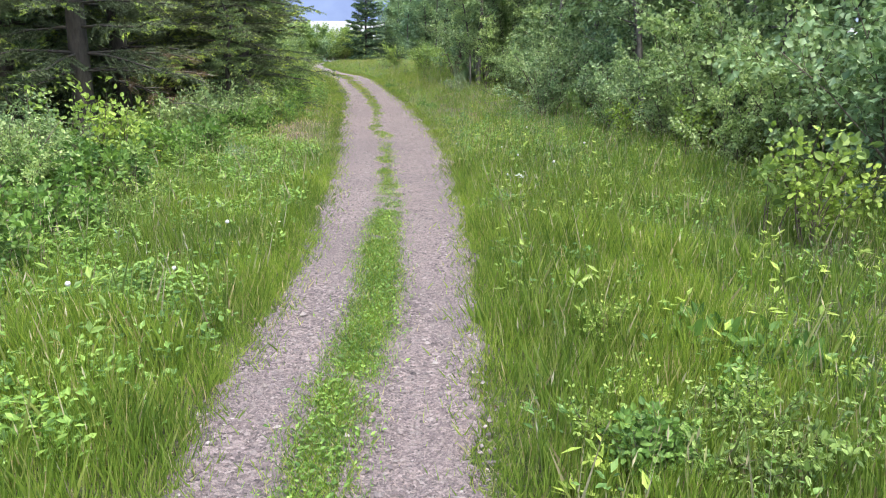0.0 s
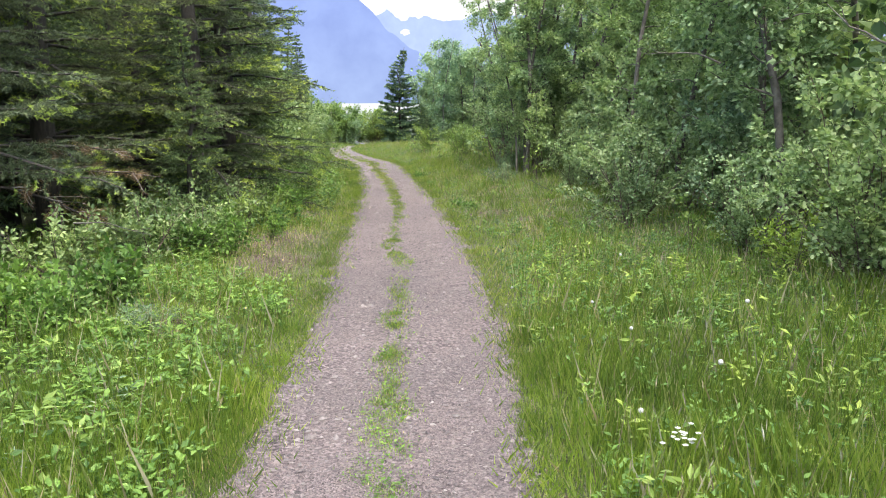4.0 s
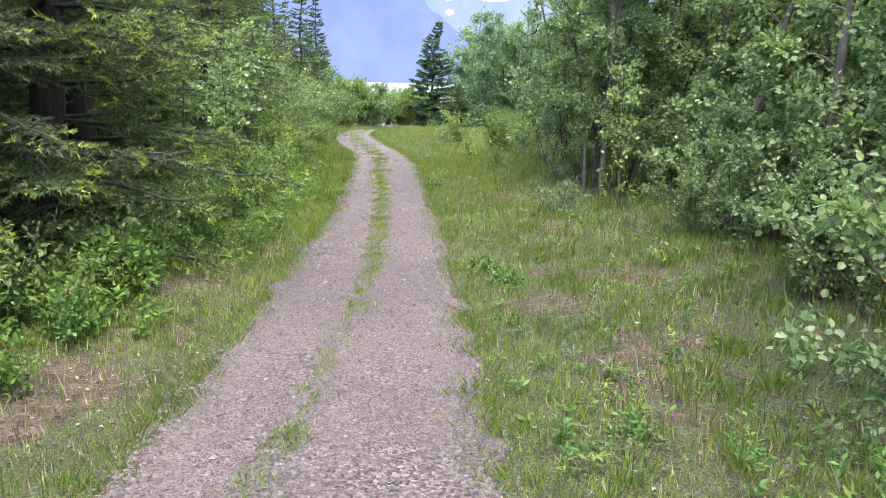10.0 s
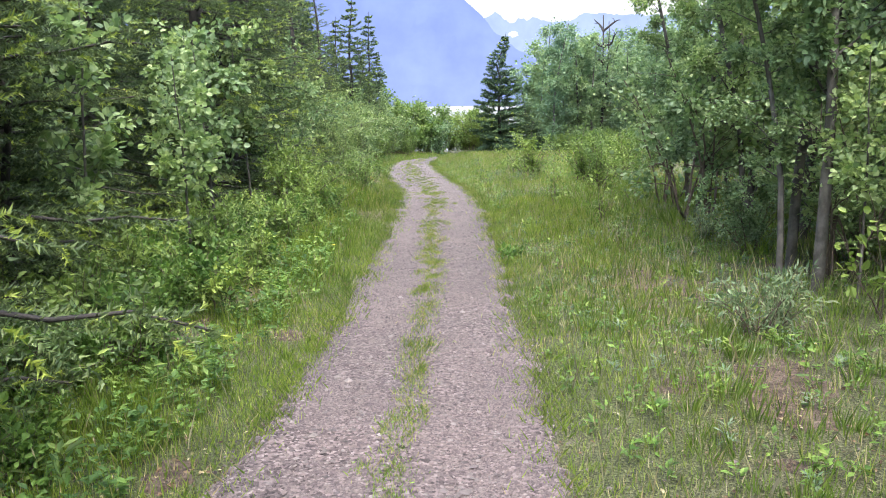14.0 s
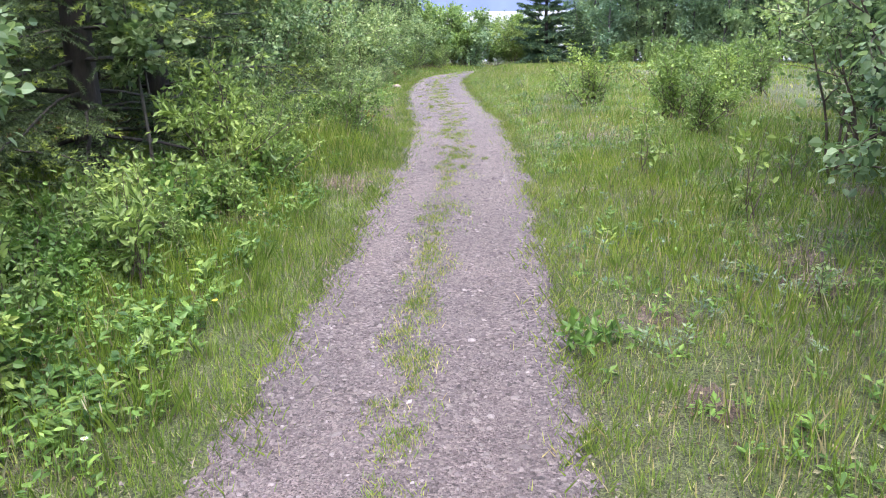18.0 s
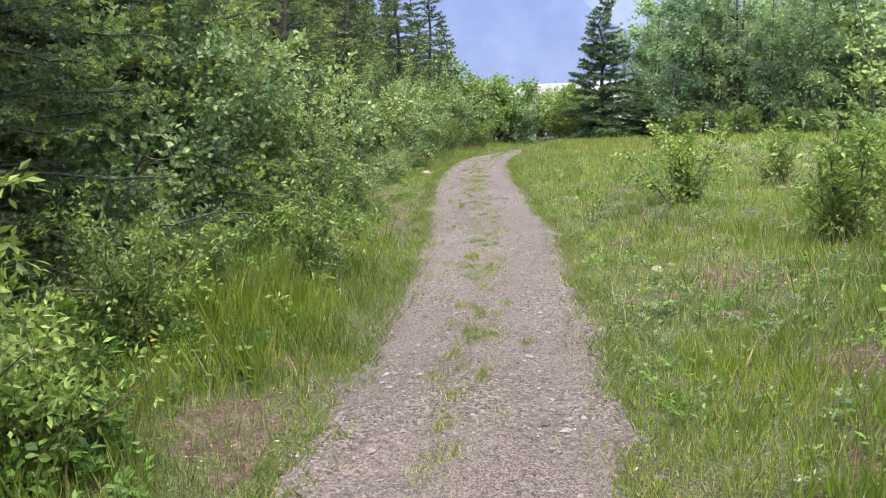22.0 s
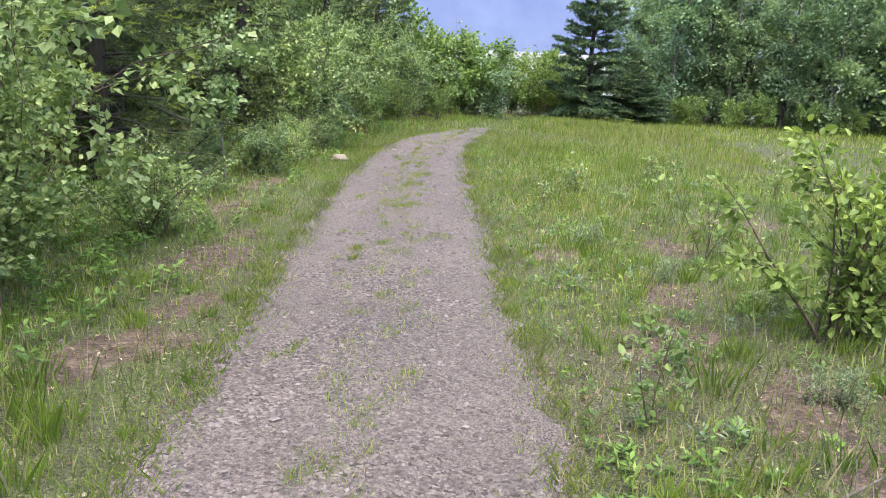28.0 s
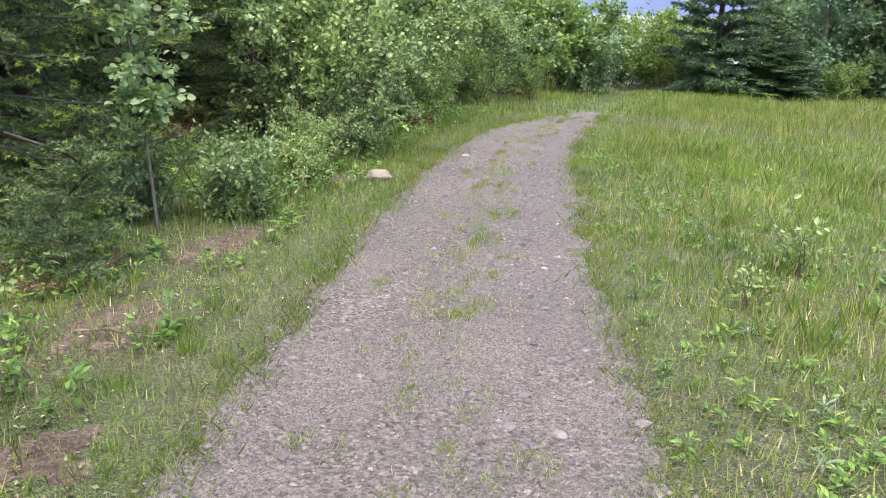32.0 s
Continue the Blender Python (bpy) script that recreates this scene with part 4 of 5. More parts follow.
for x, y, s in [(5.4, 33.4, 1.0), (6.4, 32.0, 1.1), (5.2, 31.4, 0.8), (7.6, 34.0, 1.0), (-5.0, 47.0, 0.6), (-2.9, 28.8, 0.5), (-5.0, 50.5, 0.6), (-4.4, 53.0, 0.55)]:
    plant("bush", WILLOW_TALL, x, y, "tall yellow-green willow bush", "bush", turn(), s, "willow bushes")
for k in range(46):
    x, y = -14 + (k % 23) * 0.62 + ra.uniform(-0.3, 0.3), 57 + (k // 23) * 7 + ra.uniform(-2.0, 3.5)
    if x > -3.2:
        y = 63.5 + ra.uniform(0, 4)
    plant("bush", FAR_BUSH[int(ra.integers(0, 2))], x, y, "leafy bush beyond the end of a track", "bush", turn(), float(ra.uniform(0.85, 1.15)) * float(np.interp(x, [-10, -6.5, -5, 0], [1.5, 1.1, 0.95, 0.85])), "far bushes")
for k in range(16):
    plant("bush", FAR_BUSH[1], 2.8 + k * 1.3 + ra.uniform(-0.4, 0.4), 61.5 + ra.uniform(-0.8, 0.8), "low bush at the foot of a grove", "bush", turn(), float(ra.uniform(0.35, 0.6)), "far bushes")

# ---- saplings and single plants ----
SAPLING = [bush("sapling_a", 71, 0.75, 0.5, 3, 130, WILLOW, 0.06, ratio=0.75, spread=0.05, low=0.35, twigs=5, stem_r=0.007), bush("sapling_b", 72, 0.8, 0.5, 4, 90, WILLOW, 0.06, ratio=0.6, spread=0.05, low=0.3, twigs=4, stem_r=0.006), bush("sapling_c", 73, 0.55, 0.5, 5, 130, DOGWOOD, 0.045, ratio=0.6, spread=0.05, low=0.25, twigs=4, stem_r=0.005)]
for x, y, k, s in [(2.95, 4.95, 0, 1.15), (2.75, 5.1, 0, 0.9), (1.26, 27.5, 1, 1.0), (1.77, 25.6, 1, 1.0), (2.36, 26.8, 1, 0.95), (2.2, 30.4, 1, 0.8), (-0.1, 33.9, 1, 0.75), (0.6, 37.2, 1, 1.15), (0.05, 34.6, 2, 0.6), (-0.45, 40.3, 2, 1.0), (-0.8, 39.6, 2, 0.7), (0.5, 41.5, 2, 0.9), (1.8, 24.0, 2, 0.6), (3.0, 20.4, 1, 1.2), (-2.25, 7.6, 0, 0.8), (3.2, 12.0, 0, 0.8), (0.9, 42.0, 2, 0.8), (1.9, 40.6, 2, 0.9), (2.9, 32.0, 0, 0.9), (1.0, 33.0, 2, 0.7), (-2.4, 31.2, 2, 1.0)]:
    plant("sapling", SAPLING[k], x, y, "small sapling with a few fresh leaves in grass", "sapling", turn(), s, "saplings in the meadow")
TALL_SAPLING = broadleaf("aspen_sapling", 74, 2.1, 0.36, 0.6, 16, 1100, ASPEN, 0.055, 0.014, BARK_GREY, spread=0.05)
for x, y, s in [(-4.8, 39.9, 1.0), (-2.7, 23.7, 1.25), (-2.75, 21.15, 1.25), (-2.5, 22.5, 1.1), (-3.35, 26.9, 1.45), (-3.4, 24.6, 1.3), (-4.2, 28.6, 1.4), (-5.2, 34.6, 1.3), (3.05, 20.9, 0.9)]:
    plant("aspen_sapling", TALL_SAPLING, x, y, "thin aspen sapling with pale stem in front of dark boughs", "sapling", turn(), s, "aspen saplings")
SAGE = bush("sage_bush", 75, 0.42, 0.75, 16, 1100, SILVER, 0.05, ratio=0.25, spread=0.05, low=0.1, twigs=4, stem_r=0.005, round_=False)
for x, y, s in [(2.15, 20.15, 1.1), (2.6, 23.6, 0.9), (-0.35, 37.6, 0.5), (0.7, 34.2, 0.5), (-1.6, 9.6, 0.7), (0.75, 35.6, 0.5), (0.2, 36.3, 0.45)]:
    plant("sage_bush", SAGE, x, y, "silvery grey sage bush", "bush", turn(), s, "sage bushes")
REDTIP = bush("red_tipped_plant", 76, 0.6, 0.4, 4, 40, RED_LEAF, 0.04, ratio=0.4, spread=0.03, low=0.7, twigs=3, stem_r=0.005)
plant("red_tipped_plant", REDTIP, -2.5, 31.4, "upright herb with reddish leafy tips", "herb", 0, 0.85)
DOCK = bush("dock_plant", 77, 0.3, 0.7, 14, 130, FORB, 0.09, ratio=0.45, spread=0.04, low=0.2, twigs=2, stem_r=0.004)
for x, y, s in [(0.62, 23.6, 0.65), (1.5, 3.3, 1.0), (1.75, 3.0, 0.8), (-2.3, 26.4, 1.0), (-2.7, 27.2, 0.9), (1.2, 17.4, 0.6), (1.35, 16.9, 0.5)]:
    plant("dock_plant", DOCK, x, y, "broad-leaved dark green herb at the edge of a track", "herb", turn(), s, "broad-leaved herbs")


# leafy plants of the undergrowth, knee to waist high
LEAFY = [bush("leafy_plant_a", 81, 0.75, 0.65, 7, 420, WILLOW, 0.056, ratio=0.5, spread=0.04, low=0.1, twigs=5, stem_r=0.005), bush("leafy_plant_b", 82, 0.6, 0.65, 8, 420, FORB, 0.056, ratio=0.66, spread=0.04, low=0.1, twigs=5, stem_r=0.005), bush("leafy_plant_c", 83, 0.9, 0.6, 6, 420, WILLOW, 0.06, ratio=0.42, spread=0.04, low=0.1, twigs=5, stem_r=0.005)]
rl = np.random.default_rng(17)
for lo, hi, y0, y1, count in ((1.0, 2.3, 19.5, 25.5, 80), (1.0, 2.1, 25.5, 29.5, 36), (1.5, 3.2, 4.5, 10.5, 44), (0.85, 2.2, 13.0, 19.5, 60), (1.5, 3.0, 29.0, 33.5, 16)):
    for k in range(count):
        y = y0 + (y1 - y0) * (k + float(rl.random())) / count
        x = float(edges(y)[0]) - float(rl.uniform(lo, hi))
        j = 1 if y < 19.5 and rl.random() < 0.75 else int(rl.integers(0, 3))
        plant("leafy_plant", LEAFY[j], x, y, ("yellow-green leafy plant in the undergrowth", "broad-leaved green plant in the undergrowth", "upright willow shoot in the undergrowth")[j], "herb", turn(), float(rl.uniform(0.5, 1.05)), "undergrowth beside the track")
ROUND_BUSH = bush("round_leaved_bush", 84, 2.1, 2.0, 7, 2000, ASPEN, 0.06, ratio=0.8, spread=0.09, low=0.3, twigs=7, stem_r=0.022)
for x, y, s in [(2.8, 24.8, 1.05), (3.25, 21.7, 0.7), (2.95, 27.2, 0.8)]:
    plant("bush", ROUND_BUSH, x, y, "open bush with dark stems and large round leaves", "bush", turn(), s, "bushes beside the track")
FRESH = bush("fresh_bush", 85, 0.95, 0.9, 7, 650, BRIGHT, 0.05, ratio=0.7, spread=0.07, low=0.25, twigs=6, stem_r=0.008)
for x, y, s in [(3.05, 5.05, 0.9), (0.8, 2.45, 0.3), (1.12, 3.35, 0.36), (1.36, 2.5, 0.3), (1.05, 2.75, 0.26), (-2.75, 8.5, 1.2), (-3.4, 9.0, 1.1), (3.75, 9.1, 0.8), (3.5, 10.4, 0.7)]:
    plant("bush", FRESH, x, y, "fresh yellow-green shrub with rounded leaves in grass", "bush", turn(), s, "bushes beside the track")
for k in range(9):
    plant("leafy_plant", LEAFY[k % 2], 0.75 + float(rl.uniform(0, 0.9)), 2.15 + float(rl.uniform(0, 0.6)), "yellow-green broad-leaved plant in tall grass", "herb", turn(), float(rl.uniform(0.35, 0.55)), "plants in the tall grass")
plant("bush", WILLOW_TALL, -1.75, 62.2, "small pale willow beside a lone spruce", "bush", 1.0, 1.2, "willow bushes")


# ---- grass, herbs and stones ----
def offset(x, y):
    """Distance from the track's edge, positive outside, and the side."""
    a, b = edges(y)
    return np.maximum(a - x, x - b), np.where(x < (a + b) / 2, -1, 1)


def patchy(x, y, s=1.0, k=0.0):
    return 0.5 + 0.25 * (wave(x, y, 1.7 * s, k) + 0.8 * wave(y, x, 4.1 * s, k + 1.3))


# bare or dry spots: x, y, radius across, radius along, how bare
BARE = [(1.9, 14.6, 0.8, 1.6, 0.5), (2.3, 17.0, 0.9, 1.3, 0.45), (2.0, 19.2, 0.8, 1.2, 0.4), (2.2, 11.2, 0.7, 1.0, 0.35), (-1.2, 12.7, 0.75, 1.5, 0.95), (-1.35, 14.3, 0.75, 1.4, 0.95), (-1.25, 16.8, 0.45, 1.1, 0.8), (-1.5, 9.8, 0.4, 0.8, 0.4),
        (1.9, 21.6, 0.9, 1.1, 0.4), (1.9, 24.5, 0.8, 1.0, 0.35), (-1.9, 22.2, 0.7, 1.0, 0.4), (-2.2, 26.0, 0.35, 0.5, 0.6), (-1.75, 27.75, 0.6, 0.7, 0.85), (1.35, 28.6, 0.5, 0.5, 0.6), (1.75, 22.2, 0.5, 0.6, 0.7), (1.6, 16.2, 0.6, 0.7, 0.7), (0.9, 30.8, 0.8, 1.0, 0.55), (0.9, 33.5, 0.7, 1.0, 0.55), (0.1, 35.0, 0.6, 1.2, 0.5), (-2.85, 34.2, 0.6, 1.1, 0.6), (-3.3, 36.3, 0.6, 1.3, 0.65), (-4.0, 38.4, 0.45, 1.0, 0.7), (-4.3, 40.0, 0.5, 1.0, 0.7), (-4.5, 42.6, 0.3, 0.6, 0.8), (-0.6, 37.2, 0.5, 1.0, 0.4), (0.35, 37.6, 0.4, 0.7, 0.8), (1.3, 38.6, 0.4, 0.7, 0.8), (0.2, 36.0, 0.35, 0.9, 0.7), (0.6, 34.2, 0.5, 0.8, 0.7), (-2.85, 35.1, 0.4, 0.6, 0.7), (-3.45, 37.2, 0.35, 0.6, 0.6), (-2.6, 34.5, 0.25, 0.4, 0.6), (-1.9, 17.2, 0.35, 0.5, 0.9), (-1.75, 20.6, 0.4, 0.8, 0.7), (-1.7, 21.6, 0.35, 0.7, 0.7)]


def bareness(x, y):
    v = np.zeros(len(x))
    for bx, by, rx, ry, s in BARE:
        v = np.maximum(v, s * np.exp(-(((x - bx) / rx) ** 2 + ((y - by) / ry) ** 2)))
    return v


rb = np.random.default_rng(12)
for k in range(70):
    y = float(rb.uniform(11, 44))
    a, b = edges(y)
    r0 = float(rb.uniform(0.1, 0.3))
    right = rb.random() < 0.72
    BARE.append((float(b + rb.uniform(0.25, 2.8)) if right else float(a - rb.uniform(0.2, 1.2)), y, r0, r0 * float(rb.uniform(0.8, 1.8)), float(rb.uniform(0.35, 0.75))))


def soil_patches():
    for bx, by, rx, ry, s in BARE:
        seg, rings = 26, 5
        ang = np.arange(seg) * 2 * np.pi / seg
        rim = 0.6 * s ** 0.5 * (1 + 0.22 * np.sin(ang * 2 + bx * 9) + 0.16 * np.sin(ang * 5 + by * 7) + rb.normal(0, 0.08, seg))
        u = np.linspace(0.05, 1, rings)[:, None]
        x, y = bx + rx * rim * np.cos(ang) * u, by + ry * rim * np.sin(ang) * u
        a, b = edges(y)
        side = np.where(bx < (a + b) / 2, -1, 1)
        x = np.where(side < 0, np.minimum(x, a + 0.02), np.maximum(x, b - 0.02))
        z = ground_arr(x, y) + 0.008 - 0.014 * (u > 0.99) + rb.normal(0, 0.002, x.shape)
        V = np.stack([x, y, z], -1).reshape(-1, 3)
        i = (np.arange(rings - 1)[:, None] * seg + np.arange(seg)[None]).ravel()
        j = (np.arange(rings - 1)[:, None] * seg + (np.arange(seg)[None] + 1) % seg).ravel()
        T = np.concatenate([np.stack([i, j, j + seg], 1), np.stack([i, j + seg, i + seg], 1)])
        tagged(new("bare_soil", mesh_of("bare_soil", V, T, DIRT, smooth=True)), "patch of bare brown stony soil in grass", "soil", kind="stuff")


soil_patches()


def sparse(y, side):
    """How thin the sward is on the stony ground along the middle and end of the walk."""
    return np.where(side > 0, np.interp(y, [10, 13, 19, 22, 25, 28, 31, 40, 44], [1, 0.45, 0.45, 0.6, 0.9, 0.9, 0.62, 0.7, 1.0]), np.interp(y, [32, 34, 38, 42], [1, 0.6, 0.6, 1]))


def scatter(n, x0, x1, y0, y1):
    return rng.uniform(x0, x1, n), rng.uniform(y0, y1, n)


def band(n, lo, hi, y0, y1):
    y, off, side = rng.uniform(y0, y1, n), rng.uniform(lo, hi, n), np.where(rng.random(n) < 0.5, -1, 1)
    a, b = edges(y)
    return np.where(side < 0, a - off, b + off), y, off, side


def grass_height(x, y, off, side):
    """Short beside the track, taller away from it; lush at the start of the walk, thin further on."""
    tall = np.interp(y, [0, 9, 12, 20, 24, 30, 40, 60], [0.22, 0.19, 0.12, 0.13, 0.15, 0.14, 0.12, 0.25])
    tall = np.where(side < 0, np.interp(y, [0, 5, 8, 12, 20, 24, 30, 33, 36, 44, 60], [0.22, 0.2, 0.16, 0.11, 0.13, 0.18, 0.3, 0.26, 0.07, 0.11, 0.22]), tall)
    h = 0.05 + (tall - 0.05) * np.clip((off + np.where(y < 10, 0.06, -0.05)) / np.where(y < 10, 0.35, 0.75), 0, 1) ** 0.8
    return h * np.clip(0.25 + 0.75 * patchy(x, y, 0.8, 0.7) + 0.75 * patchy(x, y, 2.6, 4.4), 0.35, 1.7)


def olive_share(x, y, side):
    """Duller grass on the thin stony ground further along."""
    far = np.where(side > 0, np.interp(y, [8, 13, 22, 30, 36, 44, 50], [0.12, 0.45, 0.35, 0.5, 0.8, 0.6, 0.4]), np.interp(y, [8, 13, 20, 30, 40, 50], [0.05, 0.2, 0.1, 0.15, 0.45, 0.4]))
    return 0.75 * far * np.clip(1.6 * patchy(x, y, 0.6, 8.0), 0.3, 1.3)


def grass_field(name, n, lo, hi, y0, y1, width, label, straw=0.08, hs=1.0, thin=1.0):
    x, y, off, side = band(n, lo, hi, y0, y1)
    bare = bareness(x, y)
    keep = rng.random(n) < thin * np.clip(0.12 + 1.5 * patchy(x, y, 1.4, 2.0) * (0.3 + 1.1 * patchy(x, y, 4.2, 6.0)), 0, 1) * (1 - bare) * sparse(y, side)
    x, y, off, side, bare = x[keep], y[keep], off[keep], side[keep], bare[keep]
    m = len(x)
    h = grass_height(x, y, off, side) * rng.uniform(0.45, 1.25, m) * hs
    h = np.maximum(h, 0.025)
    root = np.stack([x, y, ground_arr(x, y) - 0.01], 1)
    v, t = blades(root, h, width * rng.uniform(0.6, 1.3, m), rng.uniform(0, 6.28, m), rng.uniform(0.03, 0.42, m))
    dry = rng.random(m) < straw + 0.12 * bare + np.where(side > 0, np.interp(y, [9, 13, 22, 26], [0, 0.1, 0.1, 0.01]), 0)
    olive = rng.random(m) < olive_share(x, y, side)
    idx = np.repeat(np.where(dry, 1, np.where(olive, 2, 0)), 2)
    tagged(new(name, mesh_of(name, v, t, [GRASS, STRAW, OLIVE], idx)), label, "grass", kind="stuff")


def low_grass(name, n, lo, hi, y0, y1, width, label, tall=1.0):
    """A fine short sward, one triangle a blade."""
    x, y, off, side = band(n, lo, hi, y0, y1)
    keep = rng.random(n) < (0.3 + 0.7 * np.clip(1.7 * patchy(x, y, 2.3, 3.0), 0, 1)) * (1 - 0.9 * bareness(x, y)) * sparse(y, side) ** 0.8
    keep &= (y < 28) | (rng.random(n) < np.clip((off + 0.12) / 0.45, 0.15, 1))
    x, y, off, side = x[keep], y[keep], off[keep], side[keep]
    m = len(x)
    root = np.stack([x, y, ground_arr(x, y) - 0.005], 1)
    az = rng.uniform(0, 6.28, m)
    h = tall * rng.uniform(0.02, 0.075, m) * (0.5 + 0.5 * np.clip((off + 0.1) / 0.5, 0, 1.6))
    w = np.stack([-np.sin(az), np.cos(az), np.zeros(m)], 1) * (width * rng.uniform(0.6, 1.4, m))[:, None] / 2
    tip = root + np.stack([np.cos(az) * h * 0.6, np.sin(az) * h * 0.6, h], 1) + rng.normal(0, 0.008, (m, 3)) * [1, 1, 0]
    v = np.stack([root - w, root + w, tip], 1).reshape(-1, 3)
    dry = rng.random(m) < 0.04 + 0.1 * bareness(x, y) + np.where(side > 0, np.interp(y, [9, 13, 50], [0, 0.09, 0.05]), 0.02)
    tagged(new(name, mesh_of(name, v, np.arange(3 * m).reshape(-1, 3), [GRASS, STRAW, OLIVE], np.where(dry, 1, np.where(rng.random(m) < olive_share(x, y, side), 2, 0)))), label, "grass", kind="stuff")


low_grass("short_grass", 230000, -0.12, 1.6, 1.2, 28, 0.005, "fine short grass beside a track")
low_grass("short_grass", 150000, -0.12, 2.2, 28, 48, 0.0065, "fine short grass beside a track")
low_grass("short_grass", 120000, 1.6, 4.5, 8, 48, 0.009, "fine short grass of a meadow", 1.6)
grass_field("verge_grass", 110000, -0.09, 1.3, 1.2, 9, 0.0048, "fine green grass along a track", 0.05)
grass_field("verge_grass", 100000, -0.09, 1.3, 9, 30, 0.005, "short to knee-high green grass along a track", 0.05)
grass_field("verge_grass", 50000, -0.09, 1.3, 30, 50, 0.006, "short green grass along a track", 0.18)
grass_field("verge_grass", 26000, -0.1, 4.0, 50, 62, 0.018, "tall green grass at the end of a track", 0.06, 0.8)
grass_field("verge_grass", 16000, -0.09, 4.2, -6, 1.3, 0.009, "tall green grass along a track", 0.05)
grass_field("meadow_grass", 75000, 1.3, 4.2, 1.6, 10, 0.005, "fine tall green meadow grass", 0.05)
grass_field("meadow_grass", 80000, 1.3, 4.5, 10, 32, 0.0058, "tall green meadow grass with dry stalks", 0.07)
grass_field("meadow_grass", 80000, 1.3, 5.5, 32, 56, 0.008, "green meadow grass with dry stalks", 0.2)
grass_field("far_meadow_grass", 60000, 4.5, 14, 20, 64, 0.022, "tall green grass far across a meadow", 0.05, 0.8)


# tufts of longer grass
def tufts(name, n, y0, y1, hi, label):
    x, y = scatter(n, -6, 8, y0, y1)
    off, side = offset(x, y)
    keep = (off > 0.02) & (off < hi) & (rng.random(n) < 0.25 + patchy(x, y, 0.7, 4.0)) & (bareness(x, y) < 0.55)
    x, y, off, side = x[keep], y[keep], off[keep], side[keep]
    k = 26
    hh = np.repeat(np.clip(grass_height(x, y, off, side) * 1.25, 0.09, 0.24) * rng.uniform(0.7, 1.2, len(x)), k)
    sp = np.repeat(rng.uniform(0.02, 0.06, len(x)), k)
    X, Y = np.repeat(x, k) + rng.normal(0, 1, len(x) * k) * sp, np.repeat(y, k) + rng.normal(0, 1, len(x) * k) * sp
    m = len(X)
    az = np.arctan2(Y - np.repeat(y, k), X - np.repeat(x, k)) + rng.normal(0, 0.5, m)
    v, t = blades(np.stack([X, Y, ground_arr(X, Y) - 0.01], 1), hh * rng.uniform(0.5, 1.1, m), rng.uniform(0.0045, 0.0075, m), az, rng.uniform(0.05, 0.5, m), 0.8)
    tagged(new(name, mesh_of(name, v, t, [GRASS, STRAW, BRIGHT], np.repeat(rng.choice(3, m, p=[0.6, 0.05, 0.35]), 2))), label, "grass", kind="stuff")


tufts("grass_tufts", 7500, 1.5, 46, 3.4, "bright green tufts of longer grass")


def stalks(name, n, y0, y1, hi, h0, h1, label):
    """Flowering grass: thin upright stems with narrow pale heads."""
    x, y, off, side = band(n, 0.15, hi, y0, y1)
    keep = rng.random(n) < patchy(x, y, 1.1, 9.0) + 0.15
    x, y = x[keep], y[keep]
    m = len(x)
    h, az, lean = rng.uniform(h0, h1, m), rng.uniform(0, 6.28, m), rng.uniform(0.0, 0.3, m)
    root = np.stack([x, y, ground_arr(x, y) - 0.01], 1)
    v, t = blades(root, h, rng.uniform(0.0015, 0.0025, m), az, lean)
    out = np.stack([np.cos(az), np.sin(az), np.zeros(m)], 1)
    top = root + np.array([0, 0, 1.0]) * (h * 0.97 * (1 - 0.175 * lean))[:, None] + out * (h * lean)[:, None]
    d = out * (lean + 0.15)[:, None] + np.array([0, 0, 1.0])
    L = rng.uniform(0.03, 0.07, m)
    v2, t2 = leaves(top - unit(d) * 0.01, d, rng.normal(0, 1, (m, 3)), L, L * 0.13, 0.5, False)
    v, t = joined([(v, t), (v2, t2)])
    kind = (rng.random(m) < 0.55).astype(int)
    tagged(new(name, mesh_of(name, v, t, [OLIVE, STRAW], np.concatenate([np.repeat(kind * (rng.random(m) < 0.6), 2), np.repeat(kind, 2)]))), label, "grass", kind="stuff")


stalks("grass_stalks", 6000, 1.5, 11, 3.5, 0.18, 0.42, "flowering grass stems with narrow pale heads")
stalks("grass_stalks", 7000, 11, 30, 3.2, 0.1, 0.3, "thin dry grass stems with narrow pale heads")
stalks("grass_stalks", 6000, 30, 52, 5.0, 0.12, 0.32, "thin grass stems with narrow pale heads")


# the grassy crown between the two ruts: how thick it grows along the way
CROWN_Y = [-2, 4.5, 6.0, 7.5, 8.5, 10, 12, 13.6, 14.5, 16.5, 18, 21, 24, 26, 28, 30, 33, 37, 41, 50]
CROWN_D = [1.0, 1.0, 0.95, 0.45, 0.75, 0.8, 0.5, 0.5, 0.22, 0.5, 0.85, 0.85, 0.85, 0.75, 0.6, 0.6, 0.6, 0.6, 0.6, 0.5]
CROWN_W = [0.08, 0.08, 0.075, 0.07, 0.07, 0.065, 0.07, 0.075, 0.05, 0.05, 0.06, 0.06, 0.075, 0.09, 0.12, 0.14, 0.16, 0.19, 0.21, 0.23]
CROWN_U = [0.44, 0.47, 0.48, 0.46, 0.45, 0.45, 0.46, 0.42, 0.42, 0.5, 0.5, 0.48, 0.45, 0.42, 0.45, 0.45, 0.45, 0.46, 0.48, 0.5]


